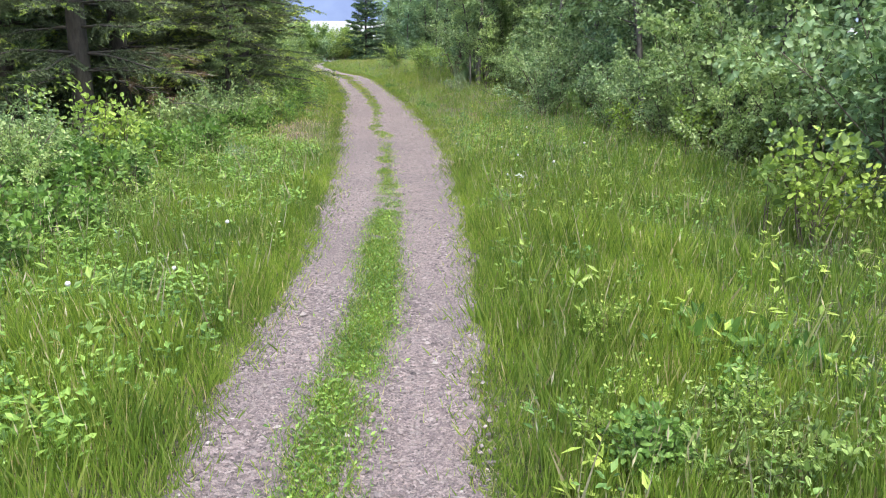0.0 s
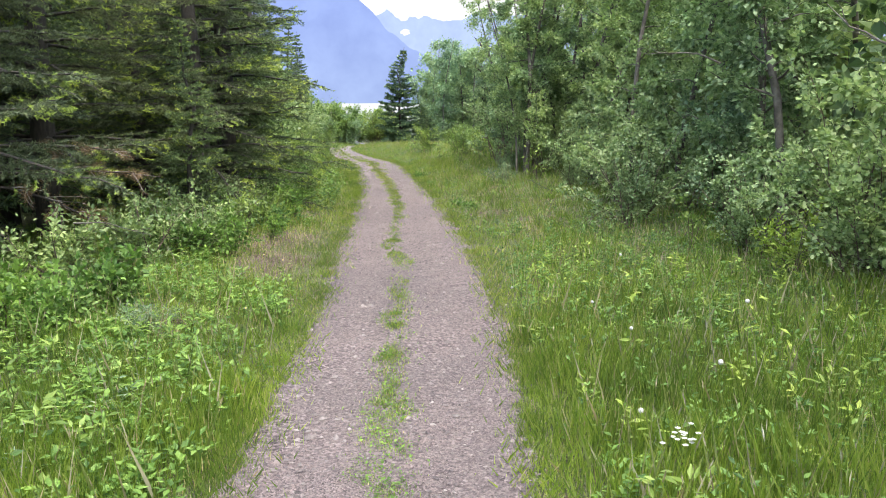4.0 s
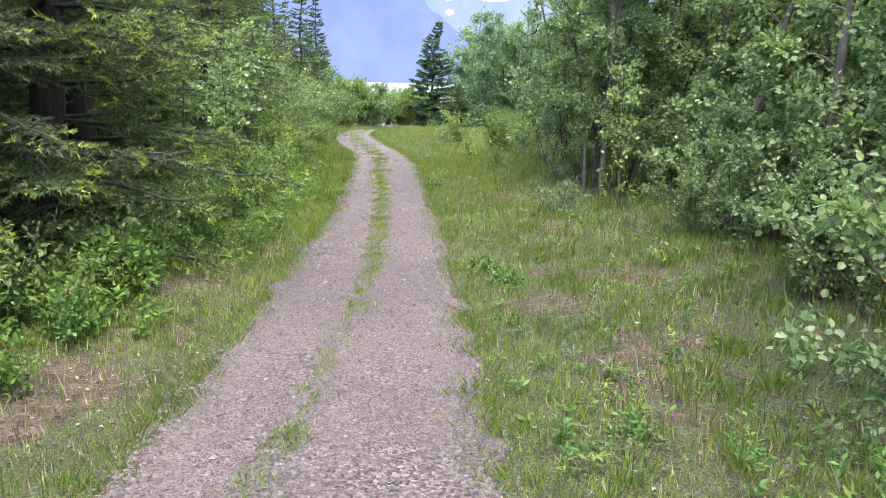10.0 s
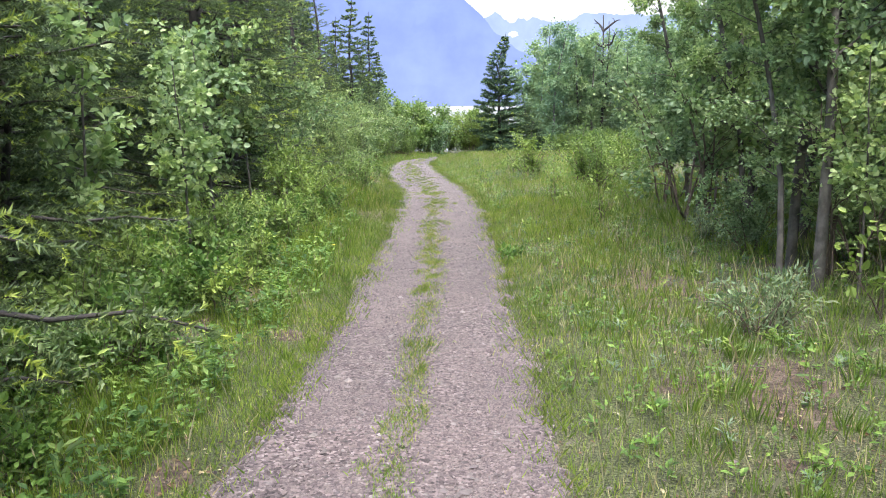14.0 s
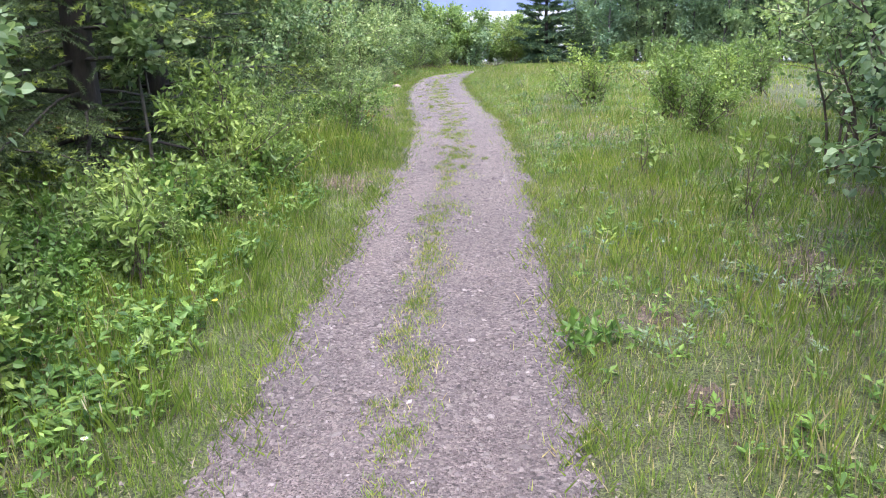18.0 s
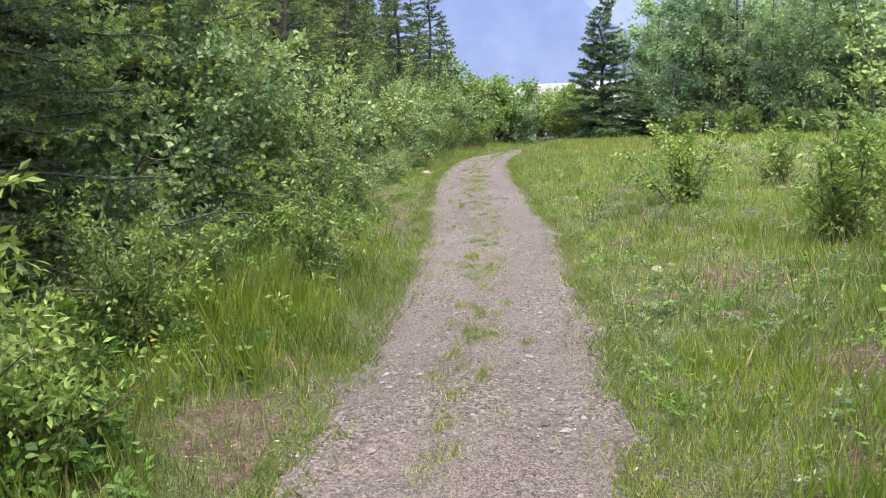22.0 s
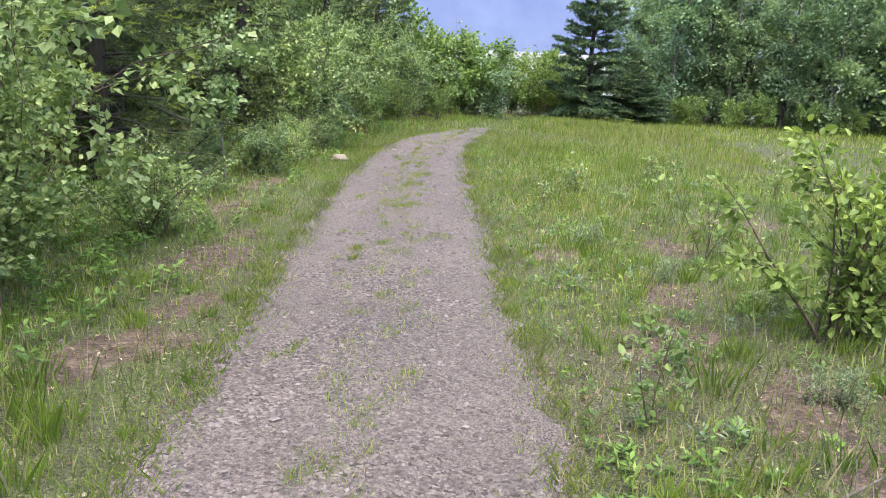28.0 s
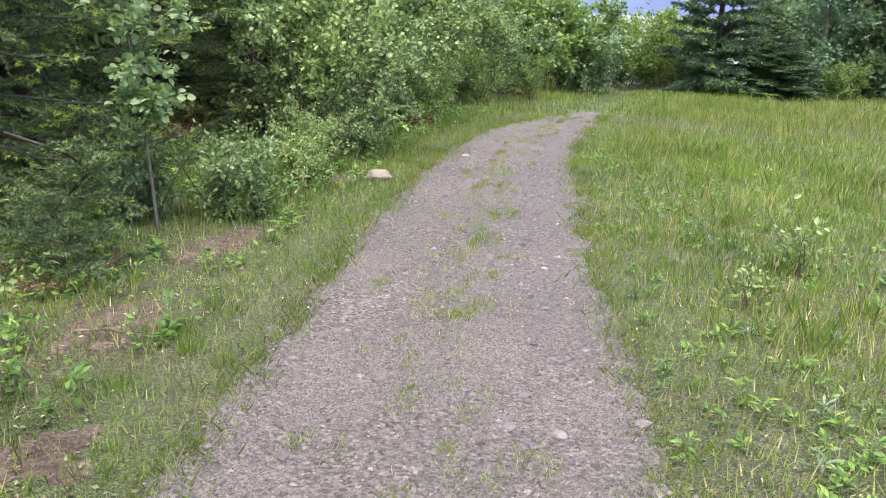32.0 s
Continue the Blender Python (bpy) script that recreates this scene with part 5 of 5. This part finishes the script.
def crown_grass():
    # a ragged strip at the start
    n = 46000
    y = rng.uniform(-1, 8.2, n)
    a, b = edges(y)
    x = a + (b - a) * np.interp(y, CROWN_Y, CROWN_U) + rng.normal(0, 1, n) * np.interp(y, CROWN_Y, CROWN_W) + 0.03 * np.sin(y * 1.9)
    dens = np.interp(y, CROWN_Y, CROWN_D)
    keep = rng.random(n) < dens * np.clip(1.8 * patchy(x, y, 3.4, 5.0) - 0.25 + 0.5 * np.clip((6.6 - y) / 1.5, 0, 1), 0, 1)
    X, Y, H = [x[keep]], [y[keep]], [rng.uniform(0.015, 0.05, int(keep.sum())) * dens[keep]]
    # separate clumps further on
    for k in range(1150):
        y0 = float(rng.uniform(8, 50))
        if rng.random() > float(np.interp(y0, CROWN_Y, CROWN_D)):
            continue
        a, b = edges(y0)
        far = y0 > 24
        x0 = a + (b - a) * float(np.interp(y0, CROWN_Y, CROWN_U)) + rng.normal(0, 1.0 if far else 0.8) * float(np.interp(y0, CROWN_Y, CROWN_W))
        rx = float(rng.uniform(0.02, 0.05))
        ry = rx * float(rng.uniform(1.2, 4.0))
        m = int(25 + 85 * rng.random() ** 2)
        X.append(x0 + rng.normal(0, rx, m))
        Y.append(y0 + rng.normal(0, ry, m))
        H.append(rng.uniform(0.01, 0.045, m))
    x, y, h = np.concatenate(X), np.concatenate(Y), np.concatenate(H)
    m = len(x)
    v, t = blades(np.stack([x, y, ground_arr(x, y) + 0.032], 1), h, rng.uniform(0.0025, 0.0045, m), rng.uniform(0, 6.28, m), rng.uniform(0.2, 0.8, m))
    idx = np.where(rng.random(m) < np.interp(y, [6, 12, 26], [0.04, 0.05, 0.1]), 1, np.where(rng.random(m) < np.interp(y, [6, 12, 24], [0.45, 0.4, 0.25]), 3, np.where(rng.random(m) < np.interp(y, [6, 14, 26], [0.1, 0.3, 0.6]), 2, 0)))
    tagged(new("crown_grass", mesh_of("crown_grass", v, t, [GRASS, STRAW, OLIVE, FORB], np.repeat(idx, 2))), "short trodden grass between the ruts of a track", "grass", kind="stuff")
    # small flat leaves among it
    pick = rng.random(m) < np.interp(y, [6, 10, 20], [0.16, 0.1, 0.0])
    x, y = x[pick], y[pick]
    q = len(x)
    az = rng.uniform(0, 6.28, q)
    L = rng.uniform(0.012, 0.028, q)
    v, t = leaves(np.stack([x, y, ground_arr(x, y) + rng.uniform(0.04, 0.062, q)], 1), np.stack([np.cos(az), np.sin(az), rng.uniform(-0.1, 0.5, q)], 1), np.tile([0, 0, 1.0], (q, 1)) + rng.normal(0, 0.25, (q, 3)), L, L * 0.6, 0.3, False)
    tagged(new("crown_herbs", mesh_of("crown_herbs", v, t, FORB)), "small trodden leafy herbs between the ruts", "herb", kind="stuff")


crown_grass()


def edge_grass():
    """Grass that creeps over the gravel's edge."""
    n = 70000
    y, side = rng.uniform(1.2, 50, n), np.where(rng.random(n) < 0.5, -1, 1)
    off = rng.normal(0, 0.09, n)
    a, b = edges(y)
    x = np.where(side < 0, a - off, b + off)
    keep = rng.random(n) < np.clip(1.9 * patchy(x, y, 2.6, 7.0) - 0.25, 0, 1)
    x, y, side = x[keep], y[keep], side[keep]
    m = len(x)
    h = rng.uniform(0.02, 0.09, m)
    v, t = blades(np.stack([x, y, ground_arr(x, y) + 0.012], 1), h, rng.uniform(0.002, 0.0045, m), rng.uniform(0, 6.28, m), rng.uniform(0.2, 0.8, m))
    idx = np.where(rng.random(m) < 0.06, 1, np.where(rng.random(m) < olive_share(x, y, side), 2, 0))
    tagged(new("edge_grass", mesh_of("edge_grass", v, t, [GRASS, STRAW, OLIVE], np.repeat(idx, 2))), "ragged grass creeping over the edge of gravel", "grass", kind="stuff")


edge_grass()


# broad-leaved herbs
def herbs(name, n, side_want, lo, hi, y0, y1, hmin, hmax, size, ratio, mat, label, per=12, thick=1.0):
    x, y = scatter(n, -7, 9, y0, y1)
    off, side = offset(x, y)
    keep = (off > lo) & (off < hi) & (side == side_want) & (rng.random(n) < thick * patchy(x, y, 0.9, 6.0) * 1.5) & (bareness(x, y) < 0.5)
    x, y = x[keep], y[keep]
    m = len(x)
    H = rng.uniform(hmin, hmax, m)
    X, Y, HH = np.repeat(x, per), np.repeat(y, per), np.repeat(H, per)
    q = m * per
    az, up = rng.uniform(0, 6.28, q), rng.uniform(0.1, 1.0, q)
    base = np.stack([X + np.cos(az) * 0.03 * rng.random(q), Y + np.sin(az) * 0.03 * rng.random(q), ground_arr(X, Y) + HH * up * 0.9], 1)
    d = np.stack([np.cos(az), np.sin(az), rng.uniform(-0.2, 0.7, q)], 1)
    L = size * rng.uniform(0.5, 1.3, q)
    v, t = leaves(base, d, np.tile([0, 0, 1.0], (q, 1)) + rng.normal(0, 0.25, (q, 3)), L, L * ratio, 0.3, False)
    sv, st = blades(np.stack([x, y, ground_arr(x, y) - 0.01], 1), H, np.full(m, 0.006), rng.uniform(0, 6.28, m), np.full(m, 0.1))
    v, t = joined([(v, t), (sv, st)])
    tagged(new(name, mesh_of(name, v, t, mat)), label, "herb", kind="stuff")


herbs("wild_herbs", 27000, -1, 0.35, 3.6, 1.5, 24, 0.06, 0.26, 0.05, 0.5, FORB, "leafy green herbs among grass")
herbs("wild_herbs", 21000, -1, 0.5, 3.2, 20, 50, 0.06, 0.26, 0.06, 0.5, FORB, "leafy green herbs among grass")
herbs("wild_herbs", 12000, 1, 0.15, 3.2, 1.5, 14, 0.06, 0.24, 0.043, 0.45, FORB, "leafy green herbs among tall grass")
herbs("wild_herbs", 15000, 1, 0.1, 4.0, 14, 48, 0.03, 0.12, 0.045, 0.45, FORB, "low green herbs in a meadow")
herbs("leafy_herbs", 16000, -1, 0.15, 3.2, 2.5, 11, 0.05, 0.22, 0.045, 0.55, FORB, "dense small-leaved green herbs beside a track", 14)
herbs("leafy_herbs", 9000, 1, 0.25, 2.6, 5.5, 12, 0.05, 0.18, 0.042, 0.5, FORB, "dense small-leaved green herbs beside a track", 12)
herbs("leafy_herbs", 9000, -1, 0.5, 2.2, 13, 29, 0.05, 0.22, 0.055, 0.6, FORB, "dense small-leaved green herbs beside a track", 12)
herbs("bright_herbs", 7000, -1, 0.5, 3.4, 1.5, 34, 0.08, 0.3, 0.08, 0.36, BRIGHT, "yellow-green herbs among grass")
herbs("bright_herbs", 2600, 1, 0.15, 3.2, 1.5, 12, 0.1, 0.3, 0.065, 0.34, BRIGHT, "yellow-green herbs among tall grass")
herbs("bright_herbs", 1500, 1, 0.2, 3.4, 12, 40, 0.05, 0.2, 0.06, 0.26, BRIGHT, "yellow-green herbs among grass")
herbs("sage_herbs", 1600, -1, 0.6, 2.8, 5, 30, 0.08, 0.22, 0.06, 0.22, SILVER, "silvery grey sage among grass", 22)
herbs("sage_herbs", 3600, 1, 0.3, 3.5, 14, 44, 0.04, 0.13, 0.05, 0.24, SILVER, "silvery grey sage among grass", 22)


# dead leaves and straw lying on bare spots and beside the track
def litter():
    n = 330000
    x, y = scatter(n, -6, 4.5, 1, 46)
    off, side = offset(x, y)
    keep = (off > -0.04) & (off < 3.5) & (rng.random(n) < 0.06 + 1.5 * bareness(x, y) + 0.5 * np.exp(-(off / 0.08) ** 2))
    x, y = x[keep], y[keep]
    m = len(x)
    az = rng.uniform(0, 6.28, m)
    L = rng.uniform(0.008, 0.034, m)
    v, t = leaves(np.stack([x, y, ground_arr(x, y) + rng.uniform(0.005, 0.02, m)], 1), np.stack([np.cos(az), np.sin(az), rng.normal(0, 0.2, m)], 1), np.tile([0, 0, 1.0], (m, 1)) + rng.normal(0, 0.3, (m, 3)), L, L * rng.uniform(0.15, 0.7, m), 0.3, False)
    tagged(new("leaf_litter", mesh_of("leaf_litter", v, t, [LITTER, STRAW], np.repeat((rng.random(m) < 0.22).astype(int), 2))), "dead brown leaves and straw on bare soil", "litter", kind="stuff")


litter()


# loose pebbles of the track
def pebble_shapes(n, size_lo, size_hi, x, y, z, seed):
    r = np.random.default_rng(seed)
    octa = np.array([[1, 0, 0], [0, 1, 0], [-1, 0, 0], [0, -1, 0], [0, 0, 1]]) - np.array([0, 0, 0.25])
    tri = np.array([[0, 1, 4], [1, 2, 4], [2, 3, 4], [3, 0, 4]])
    s = size_lo * (size_hi / size_lo) ** (r.random(n) ** 2.5)
    v = octa[None] * r.uniform(0.55, 1.2, (n, 5, 1)) * s[:, None, None] * np.stack([r.uniform(0.7, 1.2, n), r.uniform(0.5, 1.0, n), r.uniform(0.35, 0.7, n)], 1)[:, None]
    a = r.uniform(0, 6.28, n)
    c, q = np.cos(a)[:, None], np.sin(a)[:, None]
    v = np.stack([v[..., 0] * c - v[..., 1] * q, v[..., 0] * q + v[..., 1] * c, v[..., 2]], -1) + np.stack([x, y, z], 1)[:, None]
    return v.reshape(-1, 3), (np.arange(n)[:, None, None] * 5 + tri[None]).reshape(-1, 3)


def pebbles():
    n = 70000
    y = 1.5 + 46 * rng.random(n)
    a, b = edges(y)
    u = rng.random(n)
    x = a + (b - a) * (u * 1.14 - 0.07)
    z = ground_arr(x, y) + 0.04 * np.clip(1.0 - (np.abs(u - 0.5) - 0.42) / 0.05, 0.1, 1) - 0.02 * (np.exp(-((u - 0.25) / 0.12) ** 2) + np.exp(-((u - 0.75) / 0.12) ** 2))
    v, t = pebble_shapes(n, 0.006, 0.022, x, y, z, 3)
    tagged(new("pebbles", mesh_of("pebbles", v, t, PEBBLE)), "loose pinkish grey pebbles on a gravel track", "gravel", kind="stuff")
    n = 5600
    y = 3 + 43 * rng.random(n) ** 0.75
    a, b = edges(y)
    u = rng.uniform(-0.04, 1.04, n)
    x = a + (b - a) * u
    v, t = pebble_shapes(n, 0.011, 0.036, x, y, ground_arr(x, y) + 0.03 * (np.abs(u - 0.5) < 0.47), 5)
    tagged(new("loose_stones", mesh_of("loose_stones", v, t, LOOSE)), "larger pale loose stones on a gravel track", "gravel", kind="stuff")
    n = 26000
    x, y = scatter(n, -5, 4.5, 10, 44)
    off, _ = offset(x, y)
    k = (off > 0) & (off < 3) & (rng.random(n) < 0.3 + bareness(x, y))
    x, y = x[k], y[k]
    v, t = pebble_shapes(len(x), 0.005, 0.022, x, y, ground_arr(x, y) + 0.004, 4)
    tagged(new("pebbles", mesh_of("pebbles", v, t, PEBBLE)), "small pebbles on bare soil", "gravel", kind="stuff")


pebbles()


# ---- flowers, stones, sticks ----
def ball(name, r0, mat, sub=1):
    bm = bmesh.new()
    bmesh.ops.create_icosphere(bm, subdivisions=sub, radius=r0)
    for v in bm.verts:
        v.co *= 1 + 0.12 * noise.noise(v.co * 90)
    me = bpy.data.meshes.new(name)
    bm.to_mesh(me)
    bm.free()
    me.materials.append(mat)
    return me


def stalk(name, h):
    r = np.random.default_rng(int(h * 1000))
    p, q = limb(r, (0, 0, -0.02), (0.05, 0.02, 1), h + 0.02, 0.0025, 5, 0, 0.06)
    return mesh_of(name, *tubes([(p, q)], 4), FORB, smooth=True), p[-1]


CLOCK_STALK, CLOCK_TOP = stalk("clock_stalk", 0.26)
CLOCK_HEAD = ball("seed_head", 0.016, FLUFF, 2)
for x, y, s in [(-1.55, 4.05, 0.95), (-1.1, 4.4, 0.8), (1.7, 8.8, 0.8), (1.62, 9.6, 0.7), (2.2, 11.0, 0.8), (1.3, 7.4, 0.8), (1.9, 7.9, 0.9), (-1.0, 5.6, 0.9), (1.15, 10.4, 0.6), (2.5, 9.0, 0.9), (1.0, 31.6, 0.6), (-2.7, 29.0, 0.7)]:
    ob = thing("dandelion_clock", x, y, ground_z(x, y), "dandelion seed head on a thin stalk in grass", "flower", "dandelion clocks", "", float(ra.uniform(0, 6)), s)
    part("stalk", CLOCK_STALK, ob)
    part("seed_head", CLOCK_HEAD, ob, "round whitish fluffy seed head").location = CLOCK_TOP


def daisy_head(mat, petals, rad):
    v, t = [], []
    for k in range(petals):
        a = k * 2 * math.pi / petals
        d, s = np.array([math.cos(a), math.sin(a), 0.15]), np.array([-math.sin(a), math.cos(a), 0]) * rad * 0.22
        o = len(v)
        v += [d * rad * 0.2 - s * 0.5, d * rad * 0.2 + s * 0.5, d * rad * 0.85 + s, d * rad, d * rad * 0.85 - s]
        t += [[o, o + 1, o + 2], [o, o + 2, o + 4], [o + 2, o + 3, o + 4]]
    return mesh_of("petals", v, t, mat)


SHORT_STALK, SHORT_TOP = stalk("flower_stalk", 0.13)
HEADS = {"white": daisy_head(WHITE_FLOWER, 9, 0.012), "purple": daisy_head(PURPLE_FLOWER, 6, 0.03), "yellow": daisy_head(YELLOW_FLOWER, 8, 0.015)}
EYE = ball("flower_eye", 0.005, YELLOW_FLOWER)
FLOWERS = [("purple", -2.1, 17.1, 2.2), ("purple", -2.15, 17.15, 2.0), ("purple", -2.02, 17.2, 2.1), ("purple", -2.6, 5.6, 1.8), ("yellow", -2.4, 9.3, 1.6)]
rf = np.random.default_rng(8)
for k in range(46):
    y = float(rf.uniform(3, 40))
    a, b = edges(y)
    x = float(a - rf.uniform(0.2, 1.6)) if rf.random() < 0.5 else float(b + rf.uniform(0.2, 2.6))
    FLOWERS.append(("white" if rf.random() < 0.8 else "yellow", x, y, float(rf.uniform(0.7, 1.3))))
for kind_, x, y, s in FLOWERS:
    ob = thing(kind_ + "_flower", x, y, ground_z(x, y), "small %s wild flower in grass" % kind_, "flower", kind_ + " wild flowers", "", float(rf.uniform(0, 6)), s)
    part("stalk", SHORT_STALK, ob)
    part("petals", HEADS[kind_], ob, kind_ + " petals").location = SHORT_TOP
    part("flower_eye", EYE, ob, "yellow centre").location = SHORT_TOP
# a pale umbel beside the track
for x, y in [(1.28, 6.95), (1.36, 7.05)]:
    ob = thing("white_umbel", x, y, ground_z(x, y), "flat white flower cluster in grass", "flower", "white umbels", "", 0.0, 1.0)
    part("stalk", CLOCK_STALK, ob)
    for k in range(8):
        part("floret", HEADS["white"], ob).location = Vector(CLOCK_TOP) + Vector((rf.normal(0, 0.035), rf.normal(0, 0.035), rf.normal(0, 0.008)))


def stone_mesh(name, seed, mat, flat=0.55, sub=2):
    r = np.random.default_rng(seed)
    bm = bmesh.new()
    bmesh.ops.create_icosphere(bm, subdivisions=sub, radius=1)
    cuts = [(Vector(unit(r.normal(0, 1, 3))), r.uniform(0.55, 0.85)) for _ in range(9)]
    for v in bm.verts:
        for n, d in cuts:
            e = v.co.dot(n) - d
            if e > 0:
                v.co -= n * e * 0.9
        v.co = v.co + v.normal * 0.05 * noise.noise(v.co * 2.5 + Vector((seed, 0, 0)))
        v.co.z *= flat
    me = bpy.data.meshes.new(name)
    bm.to_mesh(me)
    bm.free()
    me.materials.append(mat)
    return me


STONES = [stone_mesh("stone_%s" % c, 80 + k, PEBBLE) for k, c in enumerate("abcdef")]


def stone(x, y, s, k, label="pinkish grey stone lying on a gravel track"):
    ob = new("stone", STONES[k % 6])
    ob.location, ob.rotation_euler, ob.scale = (x, y, ground_z(x, y) + 0.02 + 0.05 * s), (0, 0, float(rf.uniform(0, 6))), (s * 0.75, s * rf.uniform(0.5, 0.75), s * rf.uniform(0.5, 0.8))
    tagged(ob, label, "stone", "loose stones")


for k, (x, y, s) in enumerate([(0.31, 6.4, 0.045), (-1.0, 28.4, 0.03), (-1.15, 28.4, 0.028), (-0.38, 29.8, 0.05), (-0.55, 29.2, 0.03), (-1.35, 35.0, 0.035), (-1.13, 33.8, 0.04), (-1.9, 34.3, 0.03), (-1.0, 34.1, 0.03), (-1.62, 38.0, 0.06), (-1.83, 38.0, 0.055), (-1.82, 38.3, 0.05), (-1.52, 38.3, 0.055), (-0.3, 24.9, 0.03), (0.86, 15.5, 0.03), (-0.6, 15.7, 0.05), (0.6, 17.3, 0.025), (-0.2, 17.0, 0.035), (-1.3, 38.2, 0.06), (-1.45, 37.8, 0.05), (-2.0, 37.9, 0.045)]):
    stone(x, y, s, k)
for k in range(190):
    y = float(2 + 44 * rf.random() ** 0.8)
    a, b = edges(y)
    stone(float(a + (b - a) * rf.uniform(0.02, 0.98)), y, float(rf.uniform(0.014, 0.034) * (1.25 if y > 28 else 1)), k)
WHITE_ROCK = stone_mesh("pale_rock", 99, ROCK, 0.62, 3)
for x, y, s, lab in [(-4.17, 42.75, 0.17, "pale tan rock lying beside a track"), (0.5, 31.15, 0.06, "pale flat stone in meadow grass"), (0.62, 31.3, 0.04, "pale flat stone in meadow grass"), (-3.7, 44.5, 0.07, "pale stone beside a track")]:
    ob = new("rock", WHITE_ROCK)
    ob.location, ob.rotation_euler, ob.scale = (x, y, ground_z(x, y) + 0.3 * s), (0, 0, float(rf.uniform(0, 6))), (s, s * 0.75, s * 0.8)
    tagged(ob, lab, "rock")


def stick(x, y, z, ang, tilt, ln, r0, label, seed):
    r = np.random.default_rng(seed)
    p, q = limb(r, (0, 0, 0), (math.cos(ang), math.sin(ang), tilt), ln, r0, 7, 0, 0.14)
    ob = thing("dead_branch", x, y, z, label, "branch", "dead branches")
    part("stem", mesh_of("branch_stem", *tubes([(p, q)], 6), BARK_GREY, smooth=True), ob)
    for k in (2, 3, 5):
        a, b = limb(r, p[k], unit(p[k + 1] - p[k]) + r.normal(0, 0.5, 3), ln * 0.3, r0 * 0.4, 4, 0, 0.2)
        part("side_twig", mesh_of("branch_twig", *tubes([(a, b)], 5), BARK_GREY, smooth=True), ob)


for k, (x, y, dz, ang, tilt, ln, r0) in enumerate([(-2.7, 11.3, 0.62, 0.2, 0.03, 0.7, 0.007), (-2.5, 17.2, 0.5, 1.2, 0.6, 0.8, 0.01), (-1.9, 27.0, 0.02, 2.6, 0.0, 0.8, 0.012), (-3.9, 30.4, 1.0, -0.6, 0.3, 1.1, 0.012), (3.6, 12.5, 1.9, 2.9, 0.1, 0.9, 0.012), (4.1, 9.8, 1.7, 2.6, 0.25, 1.0, 0.014), (-4.1, 38.2, 0.02, 0.2, 0.05, 0.5, 0.006), (0.35, 33.2, 0.02, 0.8, 0.03, 0.7, 0.008), (-0.4, 34.7, 0.02, 0.6, 0.0, 0.45, 0.006), (-1.75, 12.8, 0.02, 0.4, 0.0, 0.6, 0.008), (3.0, 17.6, 0.02, 2.4, 0.02, 0.8, 0.009)]):
    stick(x, y, ground_z(x, y) + dz, ang, tilt, ln, r0, "thin grey dead branch", 200 + k)
